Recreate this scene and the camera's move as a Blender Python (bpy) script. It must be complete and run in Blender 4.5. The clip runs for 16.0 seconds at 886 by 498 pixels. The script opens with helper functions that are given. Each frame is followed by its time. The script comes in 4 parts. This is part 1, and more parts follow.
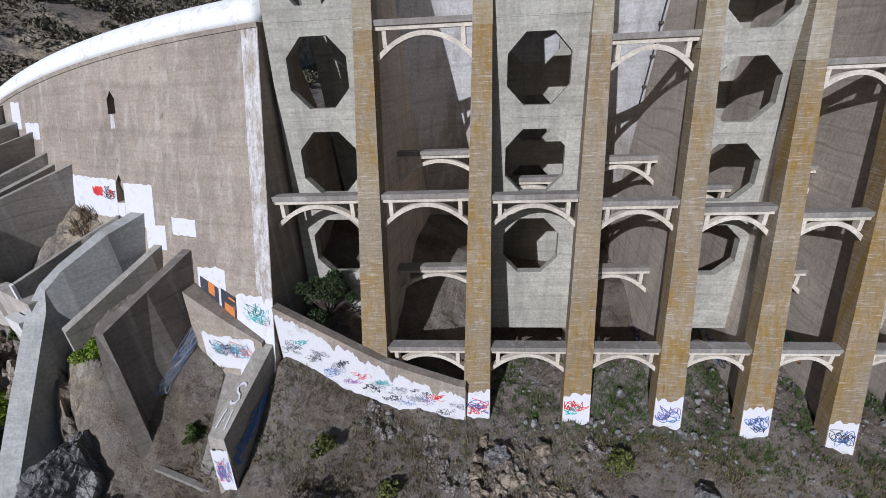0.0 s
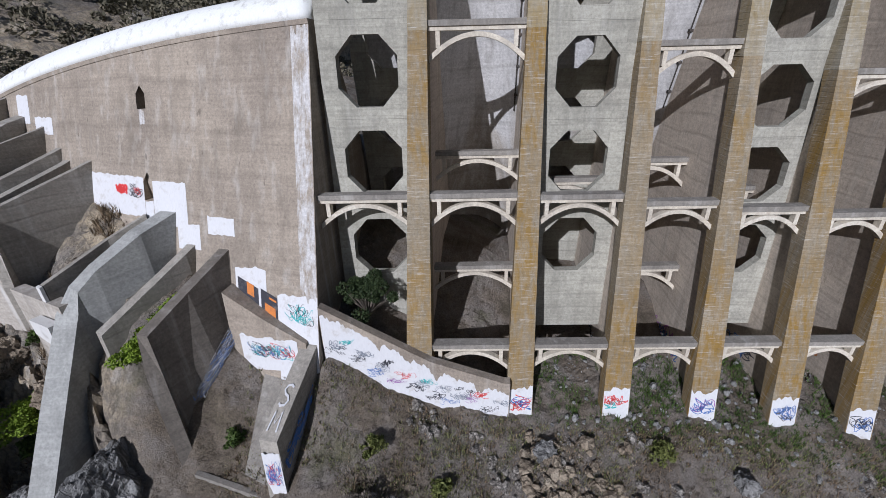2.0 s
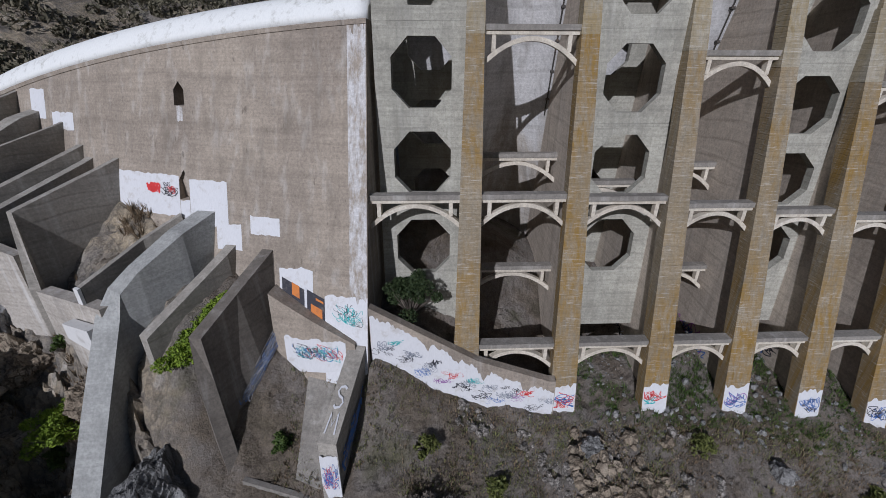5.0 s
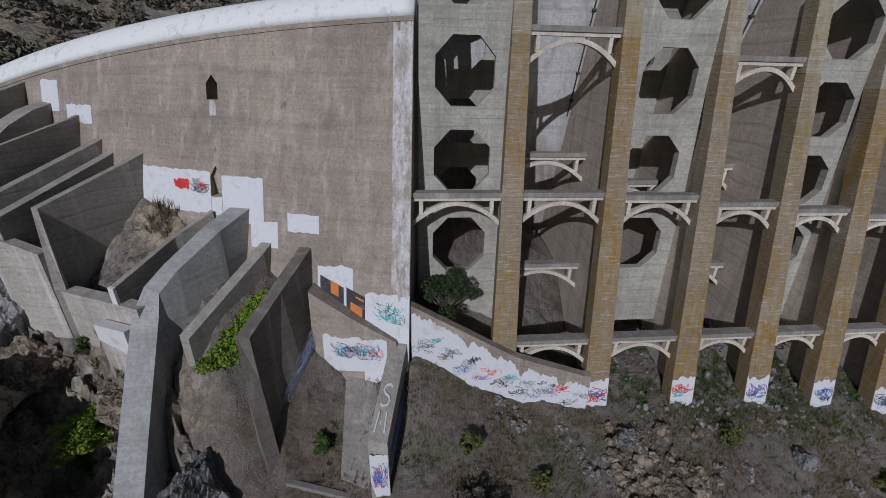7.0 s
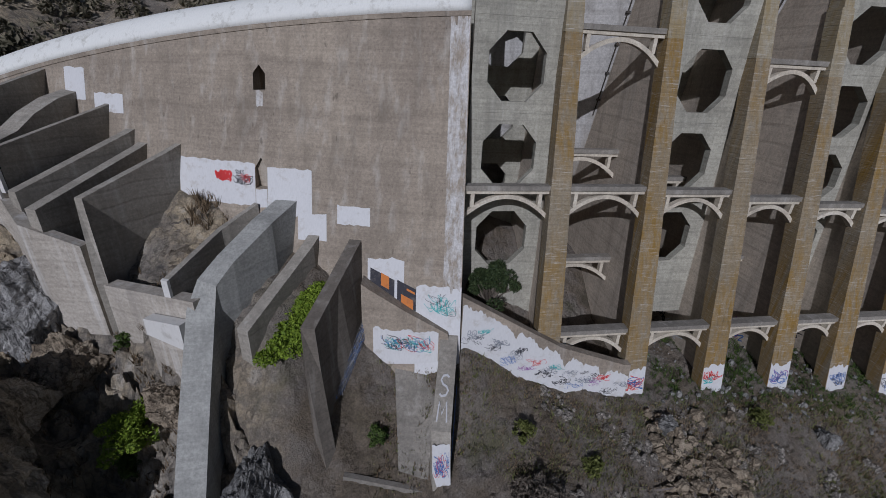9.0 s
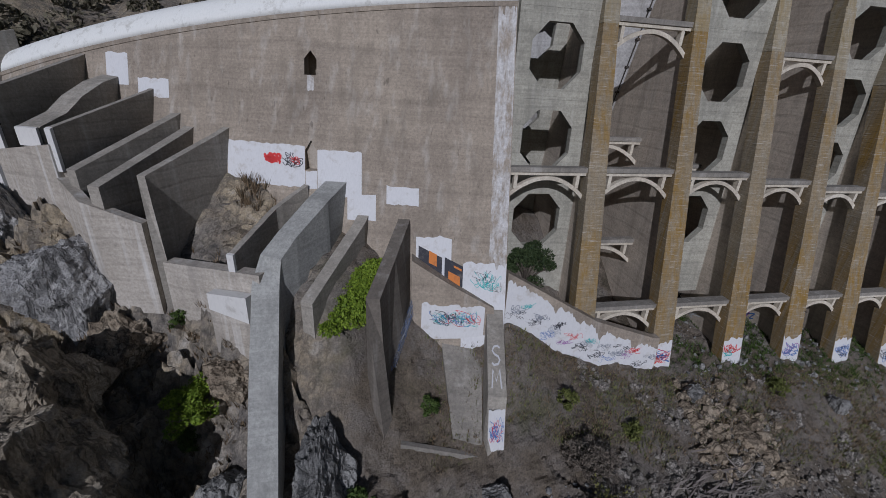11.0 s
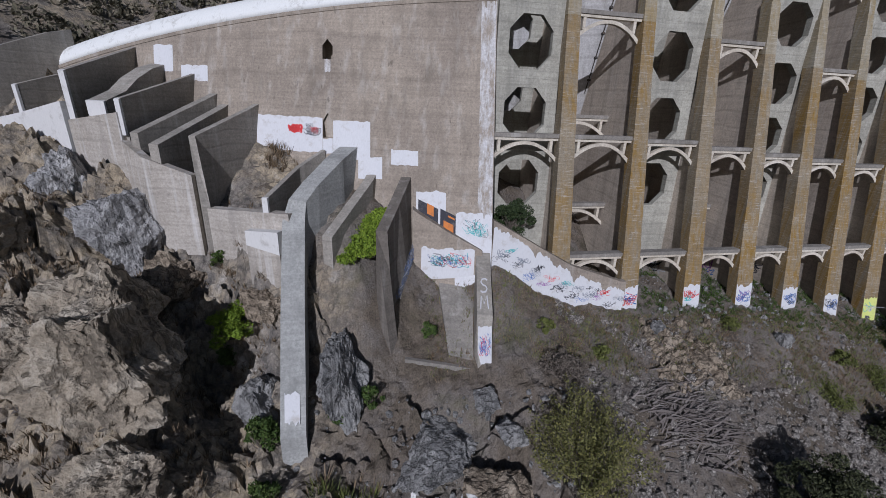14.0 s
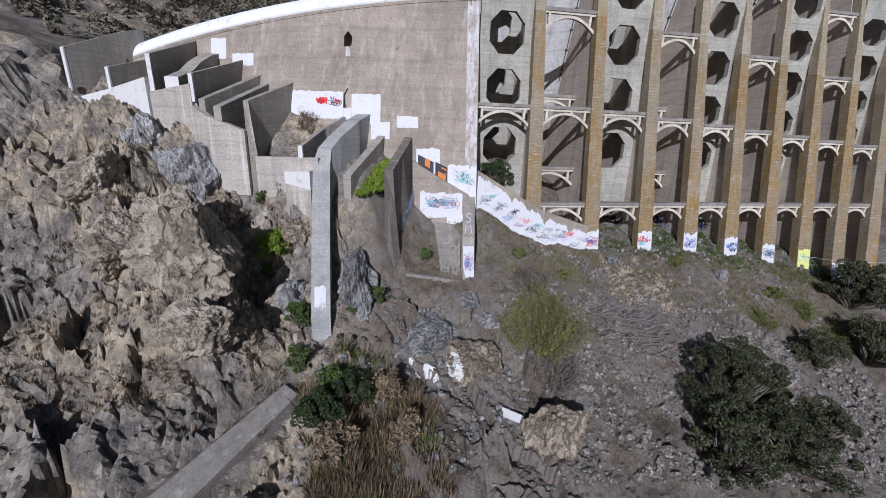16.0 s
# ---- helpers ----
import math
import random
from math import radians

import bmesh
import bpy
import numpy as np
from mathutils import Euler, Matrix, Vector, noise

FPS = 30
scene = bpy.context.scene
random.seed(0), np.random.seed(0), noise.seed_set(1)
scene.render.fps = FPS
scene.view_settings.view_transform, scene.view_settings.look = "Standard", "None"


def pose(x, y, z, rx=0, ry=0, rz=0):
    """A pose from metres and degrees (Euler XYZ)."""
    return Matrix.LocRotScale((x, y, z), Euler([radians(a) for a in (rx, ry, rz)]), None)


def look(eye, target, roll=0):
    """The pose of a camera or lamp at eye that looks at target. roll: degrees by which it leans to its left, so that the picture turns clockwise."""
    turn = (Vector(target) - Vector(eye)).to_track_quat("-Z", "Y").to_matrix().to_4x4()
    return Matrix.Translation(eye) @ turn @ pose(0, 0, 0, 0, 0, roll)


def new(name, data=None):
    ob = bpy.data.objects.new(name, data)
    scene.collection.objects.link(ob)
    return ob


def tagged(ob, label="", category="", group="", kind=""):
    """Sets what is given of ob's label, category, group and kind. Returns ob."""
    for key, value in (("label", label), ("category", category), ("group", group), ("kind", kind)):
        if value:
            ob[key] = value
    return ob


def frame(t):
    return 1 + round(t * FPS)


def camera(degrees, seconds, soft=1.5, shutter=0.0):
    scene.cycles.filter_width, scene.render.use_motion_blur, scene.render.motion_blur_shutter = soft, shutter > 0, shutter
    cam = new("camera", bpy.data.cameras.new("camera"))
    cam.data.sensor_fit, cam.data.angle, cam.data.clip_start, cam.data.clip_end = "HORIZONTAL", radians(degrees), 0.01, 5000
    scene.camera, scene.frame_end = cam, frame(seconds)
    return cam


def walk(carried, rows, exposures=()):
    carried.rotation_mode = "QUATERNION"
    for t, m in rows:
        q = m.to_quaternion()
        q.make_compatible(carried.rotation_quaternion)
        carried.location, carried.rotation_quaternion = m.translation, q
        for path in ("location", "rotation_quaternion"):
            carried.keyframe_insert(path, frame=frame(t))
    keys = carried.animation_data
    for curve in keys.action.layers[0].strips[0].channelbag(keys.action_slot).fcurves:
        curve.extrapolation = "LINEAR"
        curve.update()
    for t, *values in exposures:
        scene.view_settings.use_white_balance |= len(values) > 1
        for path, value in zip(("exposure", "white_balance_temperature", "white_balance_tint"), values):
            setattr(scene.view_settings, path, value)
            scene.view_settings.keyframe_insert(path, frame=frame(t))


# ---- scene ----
cam = camera(96.0, 16.0, 0.85)
PATH = [
    (0.0, 9.040, -24.971, 28.922, 65.319, 2.414, 9.380),
    (0.5, 8.089, -25.341, 29.000, 65.244, 2.148, 8.837),
    (1.0, 6.855, -25.587, 29.032, 65.245, 1.859, 8.161),
    (1.5, 5.474, -25.801, 29.022, 65.362, 1.557, 7.318),
    (2.0, 4.110, -25.944, 29.067, 65.340, 1.231, 6.407),
    (2.5, 3.075, -26.072, 29.072, 65.352, 0.958, 5.756),
    (3.0, 2.231, -26.195, 29.070, 65.474, 0.725, 5.296),
    (3.5, 1.626, -26.285, 29.106, 65.503, 0.543, 4.983),
    (4.0, 0.821, -26.447, 29.065, 65.625, 0.361, 4.540),
    (6.5, -4.494, -27.044, 28.875, 65.968, -0.962, 1.397),
    (7.0, -5.649, -27.145, 28.784, 65.992, -1.253, 0.678),
    (7.5, -6.877, -27.264, 28.644, 66.089, -1.581, -0.006),
    (8.0, -8.200, -27.388, 28.443, 66.239, -1.853, -0.834),
    (8.5, -9.536, -27.538, 28.280, 66.319, -2.136, -1.518),
    (9.0, -11.013, -27.688, 28.040, 66.495, -2.440, -2.375),
    (9.5, -12.584, -27.827, 27.776, 66.574, -2.746, -3.279),
    (12.0, -16.425, -31.138, 25.584, 67.969, -2.885, -5.015),
    (12.5, -16.359, -32.090, 25.168, 68.264, -2.849, -5.039),
    (13.0, -16.316, -33.313, 24.628, 68.679, -2.729, -5.165),
    (13.5, -16.175, -34.912, 24.031, 69.074, -2.541, -5.282),
    (14.0, -16.057, -36.817, 23.387, 69.606, -2.434, -5.217),
    (14.5, -15.933, -38.996, 22.579, 70.212, -2.304, -5.138),
    (15.0, -15.762, -41.533, 21.666, 70.723, -2.267, -4.881),
    (15.5, -15.636, -44.530, 20.516, 71.314, -2.283, -4.606),
    (16.0, -15.405, -48.212, 18.899, 71.933, -2.273, -4.170),
]
walk(cam, [(t, pose(x, y, z, rx, ry, rz)) for t, x, y, z, rx, ry, rz in PATH],
     [(0.0, 0.0, 5640, 14), (4.0, -0.3, 5640, 14), (7.0, -0.79, 5640, 14), (9.5, -0.92, 5640, 14), (13.0, -0.75, 5600, 15), (16.0, -0.03, 5560, 17)])

# ---- world, sun, exposure ----
SUN_WAY = Vector((0.29, 1.0, -0.50)).normalized()
world = bpy.data.worlds.new("sky")
scene.world = world
world.use_nodes = True
wn = world.node_tree.nodes
sky = wn.new("ShaderNodeTexSky")
sky.sky_type, sky.sun_disc = "NISHITA", False
sky.sun_elevation = math.asin(-SUN_WAY.z)
sky.sun_rotation = math.atan2(-SUN_WAY.x, -SUN_WAY.y)
world.node_tree.links.new(sky.outputs[0], wn["Background"].inputs[0])
wn["Background"].inputs[1].default_value = 0.04
sun = new("sun", bpy.data.lights.new("sun", "SUN"))
sun.data.energy, sun.data.angle, sun.data.color = 4.2, radians(0.5), (1.0, 0.96, 0.92)
sun.matrix_world = look((0, -60, 90), Vector((0, -60, 90)) + SUN_WAY)


# ---- materials ----
def material(name, rough=0.9):
    m = bpy.data.materials.new(name)
    m.use_nodes = True
    b = m.node_tree.nodes["Principled BSDF"]
    b.inputs["Roughness"].default_value = rough
    b.inputs["Specular IOR Level"].default_value = 0.25
    return m, m.node_tree, b


def node(tree, kind, **values):
    n = tree.nodes.new(kind)
    for key, v in values.items():
        n.inputs[key.replace("_", " ")].default_value = v
    return n


def place(tree, scale=(1, 1, 1)):
    geo = tree.nodes.new("ShaderNodeNewGeometry")
    mp = tree.nodes.new("ShaderNodeMapping")
    mp.inputs["Scale"].default_value = scale
    tree.links.new(geo.outputs["Position"], mp.inputs["Vector"])
    return mp.outputs["Vector"]


def noise_of(tree, scale, stretch=(1, 1, 1), detail=6, rough=0.6):
    n = node(tree, "ShaderNodeTexNoise", Scale=scale, Detail=detail, Roughness=rough)
    tree.links.new(place(tree, stretch), n.inputs["Vector"])
    return n.outputs["Fac"]


def ramp(tree, fac, *stops):
    r = tree.nodes.new("ShaderNodeValToRGB")
    e = r.color_ramp.elements
    while len(e) < len(stops):
        e.new(0.5)
    for el, (p, c) in zip(e, stops):
        el.position = p
        el.color = (*c, 1) if isinstance(c, tuple) else (c, c, c, 1)
    tree.links.new(fac, r.inputs["Fac"])
    return r.outputs["Color"]


def mix(tree, fac, a, b, mode="MIX"):
    n = tree.nodes.new("ShaderNodeMix")
    n.data_type, n.blend_type = "RGBA", mode
    for sock, v in ((n.inputs["Factor"], fac), (n.inputs["A"], a), (n.inputs["B"], b)):
        if isinstance(v, (int, float)):
            sock.default_value = v
        elif isinstance(v, tuple):
            sock.default_value = (*v, 1)
        else:
            tree.links.new(v, sock)
    return n.outputs["Result"]


def bump(tree, b, height, strength, distance):
    n = node(tree, "ShaderNodeBump", Strength=strength, Distance=distance)
    tree.links.new(height, n.inputs["Height"])
    tree.links.new(n.outputs["Normal"], b.inputs["Normal"])


def concrete(name, base, dark, streak=0.35, boards=0.3, pale=(0.62, 0.6, 0.56), rust=None, panels=0.0, ticks=0.0, lime=None):
    """Board-marked concrete: lift lines, form panels, cloudy patches, runs down the face, grain."""
    m, t, b = material(name, 0.92)
    cloud = noise_of(t, 0.16, detail=8)
    col = mix(t, ramp(t, cloud, (0.33, 0.0), (0.68, 1.0)), dark, base)
    if lime:
        geo = t.nodes.new("ShaderNodeNewGeometry")
        sep = t.nodes.new("ShaderNodeSeparateXYZ")
        t.links.new(geo.outputs["Position"], sep.inputs[0])
        high = t.nodes.new("ShaderNodeMath")
        high.operation = "MULTIPLY_ADD"
        high.inputs[1].default_value = 0.02
        t.links.new(sep.outputs["Z"], high.inputs[0])
        t.links.new(noise_of(t, 1.0, (0.3, 0.3, 0.08), detail=7), high.inputs[2])
        col = mix(t, ramp(t, high.outputs[0], (0.85, 0.0), (1.1, 1.0)), col, lime)
    grain = noise_of(t, 5.0, detail=5, rough=0.75)
    col = mix(t, 0.42, col, ramp(t, grain, (0.3, 0.25), (0.7, 0.92)), "OVERLAY")
    courses = noise_of(t, 1.0, (0.22, 0.22, 5.0), detail=7, rough=0.7)
    col = mix(t, 0.2, col, ramp(t, courses, (0.3, 0.2), (0.7, 0.85)), "OVERLAY")
    runs = noise_of(t, 1.0, (1.3, 1.3, 0.06), detail=5)
    col = mix(t, ramp(t, runs, (0.54, 0.0), (0.74, streak)), col, pale)
    col = mix(t, ramp(t, noise_of(t, 1.0, (0.9, 0.9, 0.09), detail=6), (0.3, 0.55), (0.5, 0.0)), col, tuple(c * 0.55 for c in base))
    if rust:
        patch_ = ramp(t, noise_of(t, 1.0, (0.11, 0.02, 0.075), detail=3), (0.38, 0.3), (0.55, 1.0))
        r = ramp(t, noise_of(t, 1.0, (2.6, 2.6, 0.09), detail=8, rough=0.7), (0.34, 0.0), (0.60, 0.92))
        col = mix(t, mix(t, 1.0, patch_, r, "MULTIPLY"), col, rust)
        deep = ramp(t, noise_of(t, 1.0, (4.0, 4.0, 0.16), detail=6), (0.56, 0.0), (0.72, 0.6))
        col = mix(t, mix(t, 1.0, patch_, deep, "MULTIPLY"), col, tuple(c * 0.6 for c in rust))
        fine = noise_of(t, 1.0, (0.9, 0.9, 9.0), detail=6, rough=0.7)
        col = mix(t, ramp(t, fine, (0.56, 0.0), (0.70, 0.5)), col, pale)
        col = mix(t, ramp(t, fine, (0.30, 0.45), (0.44, 0.0)), col, tuple(c * 0.5 for c in dark))
    if ticks:
        marks = noise_of(t, 1.0, (3.5, 3.5, 0.55), detail=4, rough=0.5)
        col = mix(t, ramp(t, marks, (0.66, 0.0), (0.74, ticks)), col, tuple(c * 0.35 for c in dark))
    wave = node(t, "ShaderNodeTexWave", Scale=boards, Distortion=2.5, Detail=3.0)
    wave.bands_direction = "Z"
    t.links.new(place(t), wave.inputs["Vector"])
    line = ramp(t, wave.outputs["Fac"], (0.0, 0.0), (0.09, 1.0))
    col = mix(t, ramp(t, line, (0.0, 0.16), (1.0, 0.0)), col, tuple(c * 0.5 for c in dark))
    if panels:
        geo = t.nodes.new("ShaderNodeNewGeometry")
        cut, join, add = (t.nodes.new(k) for k in ("ShaderNodeSeparateXYZ", "ShaderNodeCombineXYZ", "ShaderNodeMath"))
        t.links.new(geo.outputs["Position"], cut.inputs[0])
        t.links.new(cut.outputs["X"], add.inputs[0])
        t.links.new(cut.outputs["Y"], add.inputs[1])
        t.links.new(add.outputs[0], join.inputs["X"])
        t.links.new(cut.outputs["Z"], join.inputs["Y"])
        forms = node(t, "ShaderNodeTexBrick", Color1=(0.3, 0.3, 0.3, 1), Color2=(0.72, 0.72, 0.72, 1), Mortar=(0.22, 0.22, 0.22, 1), Scale=1.0, Mortar_Size=0.016, Brick_Width=1.35, Row_Height=0.72)
        t.links.new(join.outputs[0], forms.inputs["Vector"])
        col = mix(t, panels, col, forms.outputs["Color"], "OVERLAY")
    t.links.new(col, b.inputs["Base Color"])
    h = mix(t, 0.5, mix(t, 0.5, grain, courses), line)
    bump(t, b, h, 0.6, 0.03)
    return m


WALL = concrete("weathered_tan_concrete", (0.325, 0.277, 0.222), (0.225, 0.19, 0.155), boards=0.1, panels=0.07, ticks=0.5)
RIB = concrete("rust_stained_concrete", (0.285, 0.25, 0.19), (0.195, 0.168, 0.125), boards=0.9, rust=(0.25, 0.15, 0.032), streak=0.15)
PALE = concrete("pale_grey_concrete", (0.365, 0.352, 0.298), (0.275, 0.262, 0.222), boards=0.25, panels=0.2, streak=0.2)
RIB_TOP = concrete("pale_rib_concrete", (0.335, 0.31, 0.25), (0.245, 0.222, 0.175), boards=0.9, streak=0.25, rust=(0.28, 0.215, 0.11))
WEB = concrete("buttress_concrete", (0.50, 0.435, 0.36), (0.39, 0.335, 0.275), boards=0.2, streak=0.2, panels=0.12, ticks=0.3)
STRUT = concrete("cream_cast_concrete", (0.60, 0.54, 0.45), (0.46, 0.41, 0.33), boards=0.05, streak=0.1)
STRUT_TOP = concrete("dusty_strut_top", (0.27, 0.25, 0.22), (0.18, 0.165, 0.145), boards=0.05)
WING = concrete("grey_wing_concrete", (0.33, 0.305, 0.265), (0.235, 0.215, 0.185), boards=0.25, streak=0.3, ticks=0.4)
WING_SMOOTH = concrete("smooth_grey_concrete", (0.35, 0.35, 0.33), (0.28, 0.28, 0.265), boards=0.12, streak=0.15)
LEDGE = concrete("lime_stained_ledge_concrete", (0.42, 0.385, 0.34), (0.28, 0.25, 0.21), boards=0.2, streak=0.85, pale=(0.66, 0.65, 0.63))
# wing concrete with stains, its base darkened to stand in for shade
WING_SHADED = concrete("stained_shaded_concrete", (0.19, 0.17, 0.145), (0.115, 0.1, 0.085), boards=0.2, streak=0.25)
VAULT = concrete("streaked_vault_concrete", (0.37, 0.34, 0.30), (0.28, 0.25, 0.215), boards=0.12, streak=0.45, pale=(0.70, 0.69, 0.67), lime=(0.46, 0.45, 0.44))


def paint(name, colour, under=(0.4, 0.35, 0.3), wear=0.35):
    m, t, b = material(name, 0.75)
    n = noise_of(t, 1.1, detail=8, rough=0.7)
    col = mix(t, ramp(t, n, (0.28, wear), (0.46, 0.0)), colour, under)
    col = mix(t, ramp(t, noise_of(t, 9.0, (1, 1, 0.3), detail=4), (0.35, 0.25), (0.6, 0.0)), col, tuple(c * 0.75 for c in colour))
    t.links.new(col, b.inputs["Base Color"])
    bump(t, b, n, 0.25, 0.02)
    return m


WHITE = paint("white_paint", (0.63, 0.63, 0.64), (0.4, 0.36, 0.31), 0.8)
CAP = paint("white_crest_paint", (0.76, 0.765, 0.74), (0.44, 0.43, 0.39), 0.95)


def lime_runs():
    m, t, b = material("lime_runs", 0.9)
    fac = ramp(t, noise_of(t, 1.0, (2.4, 2.4, 0.06), detail=8, rough=0.7), (0.40, 0.0), (0.60, 1.0))
    col = mix(t, fac, (0.29, 0.25, 0.205), (0.50, 0.49, 0.485))
    col = mix(t, 0.4, col, ramp(t, noise_of(t, 5.0, detail=5, rough=0.75), (0.3, 0.25), (0.7, 0.92)), "OVERLAY")
    t.links.new(col, b.inputs["Base Color"])
    return m


LIME = lime_runs()
DIRTY_WHITE = paint("dirty_white_paint", (0.62, 0.61, 0.59), (0.36, 0.34, 0.31), 0.8)
RED, BLUE, TEAL = paint("red_spray", (0.62, 0.05, 0.05)), paint("blue_spray", (0.07, 0.16, 0.42)), paint("teal_spray", (0.05, 0.42, 0.42))
BLACK, ORANGE, LILAC = paint("black_spray", (0.045, 0.045, 0.055)), paint("orange_spray", (0.58, 0.2, 0.05), (0.1, 0.08, 0.08), 0.6), paint("violet_spray", (0.3, 0.12, 0.35))
SLATE = paint("faded_grey_spray", (0.22, 0.24, 0.28), (0.6, 0.6, 0.6), 0.9)
YELLOW_PALE, SILVER = paint("yellow_spray", (0.66, 0.70, 0.22)), paint("silver_spray", (0.6, 0.6, 0.62))


def rock(name, a, b_, c, scale=0.5, lean=(1, 1, 1)):
    m, t, b = material(name, 0.95)
    n = noise_of(t, scale, lean, detail=10, rough=0.65)
    col = ramp(t, n, (0.3, a), (0.5, b_), (0.68, c))
    fine = noise_of(t, 6.0, detail=6, rough=0.7)
    col = mix(t, 0.45, col, ramp(t, fine, (0.3, 0.2), (0.7, 0.95)), "OVERLAY")
    lines = noise_of(t, scale * 1.7, (lean[0], lean[1] * 1.6, lean[2] * 0.6), detail=9, rough=0.55)
    crack = ramp(t, lines, (0.455, 1.0), (0.49, 0.0), (0.51, 0.0), (0.56, 1.0))
    col = mix(t, ramp(t, crack, (0.0, 0.6), (1.0, 0.0)), col, tuple(x * 0.3 for x in a))
    t.links.new(col, b.inputs["Base Color"])
    bump(t, b, mix(t, 0.5, mix(t, 0.5, crack, n), fine), 1.0, 0.35)
    return m


CLIFF = rock("fractured_tan_cliff_rock", (0.20, 0.17, 0.13), (0.36, 0.305, 0.23), (0.48, 0.43, 0.35), 0.35)
GREY_ROCK = rock("grey_schist", (0.15, 0.148, 0.145), (0.27, 0.265, 0.255), (0.40, 0.39, 0.37), 0.6, (1, 1, 0.4))
PALE_ROCK = rock("pale_schist", (0.27, 0.262, 0.255), (0.39, 0.38, 0.37), (0.50, 0.485, 0.465), 0.4, (1.2, 1, 0.55))
STONE = rock("pale_broken_stone", (0.155, 0.14, 0.125), (0.285, 0.26, 0.23), (0.44, 0.405, 0.365), 1.5)
BOULDER = rock("brown_boulder", (0.17, 0.135, 0.10), (0.30, 0.245, 0.18), (0.42, 0.36, 0.28), 0.8)


def soil():
    m, t, b = material("rocky_soil", 1.0)
    big = noise_of(t, 0.22, detail=9, rough=0.62)
    col = ramp(t, big, (0.30, (0.068, 0.058, 0.04)), (0.44, (0.135, 0.11, 0.085)), (0.56, (0.19, 0.168, 0.148)), (0.72, (0.10, 0.096, 0.055)))
    fine = noise_of(t, 7.0, detail=8, rough=0.75)
    col = mix(t, 0.6, col, ramp(t, fine, (0.28, 0.12), (0.72, 1.0)), "OVERLAY")
    geo = t.nodes.new("ShaderNodeNewGeometry")
    sep = t.nodes.new("ShaderNodeSeparateXYZ")
    t.links.new(geo.outputs["Normal"], sep.inputs[0])
    rocky = ramp(t, noise_of(t, 0.5, detail=10, rough=0.65), (0.3, (0.10, 0.092, 0.085)), (0.43, (0.26, 0.225, 0.18)), (0.56, (0.42, 0.345, 0.24)), (0.70, (0.52, 0.47, 0.40)))
    greyer = ramp(t, noise_of(t, 0.5, detail=10, rough=0.7), (0.32, (0.085, 0.08, 0.078)), (0.5, (0.20, 0.188, 0.178)), (0.68, (0.36, 0.345, 0.325)))
    rocky = mix(t, ramp(t, noise_of(t, 0.085, detail=5), (0.48, 0.0), (0.58, 0.7)), rocky, greyer)
    rocky = mix(t, 0.5, rocky, ramp(t, fine, (0.3, 0.2), (0.7, 0.95)), "OVERLAY")
    lines = noise_of(t, 0.8, (1, 1.6, 0.6), detail=9, rough=0.55)
    crack = ramp(t, lines, (0.455, 1.0), (0.49, 0.0), (0.51, 0.0), (0.56, 1.0))
    rocky = mix(t, ramp(t, crack, (0.0, 0.45), (1.0, 0.0)), rocky, (0.05, 0.046, 0.04))
    cut = t.nodes.new("ShaderNodeSeparateXYZ")
    t.links.new(geo.outputs["Position"], cut.inputs[0])
    east = node(t, "ShaderNodeMapRange", From_Min=-24.0, From_Max=-18.5, To_Min=1.0, To_Max=0.12)
    t.links.new(cut.outputs["X"], east.inputs["Value"])
    steep = ramp(t, sep.outputs["Z"], (0.74, 1.0), (0.93, 0.0))
    col = mix(t, mix(t, 1.0, steep, east.outputs["Result"], "MULTIPLY"), col, rocky)
    t.links.new(col, b.inputs["Base Color"])
    bump(t, b, mix(t, 0.5, fine, noise_of(t, 1.7, detail=10, rough=0.7)), 1.0, 0.4)
    return m


SOIL = soil()


def leafy(name, a, b_):
    m, t, b = material(name, 0.7)
    geo = t.nodes.new("ShaderNodeNewGeometry")
    t.links.new(ramp(t, geo.outputs["Random Per Island"], (0.0, a), (1.0, b_)), b.inputs["Base Color"])
    return m


LEAF_LIME = leafy("lime_leaves", (0.10, 0.16, 0.015), (0.22, 0.30, 0.03))
LEAF_GREEN = leafy("green_leaves", (0.035, 0.065, 0.015), (0.09, 0.13, 0.03))
LEAF_DARK = leafy("dark_leaves", (0.018, 0.032, 0.012), (0.05, 0.07, 0.025))
LEAF_OLIVE = leafy("olive_leaves", (0.07, 0.085, 0.02), (0.16, 0.17, 0.05))
LEAF_GRASS = leafy("grass_blades", (0.10, 0.115, 0.04), (0.22, 0.22, 0.09))
LEAF_BRUSH = leafy("scrub_leaves", (0.06, 0.056, 0.036), (0.18, 0.16, 0.11))
LEAF_WILLOW = leafy("willow_leaves", (0.085, 0.088, 0.03), (0.21, 0.20, 0.065))
LEAF_TREE = leafy("tree_leaves", (0.014, 0.019, 0.010), (0.09, 0.098, 0.045))
STRAW = leafy("dry_straw", (0.11, 0.08, 0.05), (0.27, 0.20, 0.125))
DEAD_WOOD = leafy("bleached_dead_wood", (0.12, 0.10, 0.09), (0.30, 0.265, 0.24))
TWIG = leafy("grey_twigs", (0.09, 0.075, 0.06), (0.2, 0.17, 0.14))


PIPE = paint("dark_pipe_metal", (0.06, 0.055, 0.05), (0.14, 0.09, 0.06), 0.6)


# ---- mesh helpers ----
def put(name, bm, mat, parent=None, label=""):
    me = bpy.data.meshes.new(name)
    bmesh.ops.recalc_face_normals(bm, faces=bm.faces)
    bm.to_mesh(me)
    bm.free()
    for one in mat if isinstance(mat, (list, tuple)) else [mat]:
        me.materials.append(one)
    ob = new(name, me)
    if parent:
        ob.parent = parent
    if label:
        ob["label"] = label
    return ob


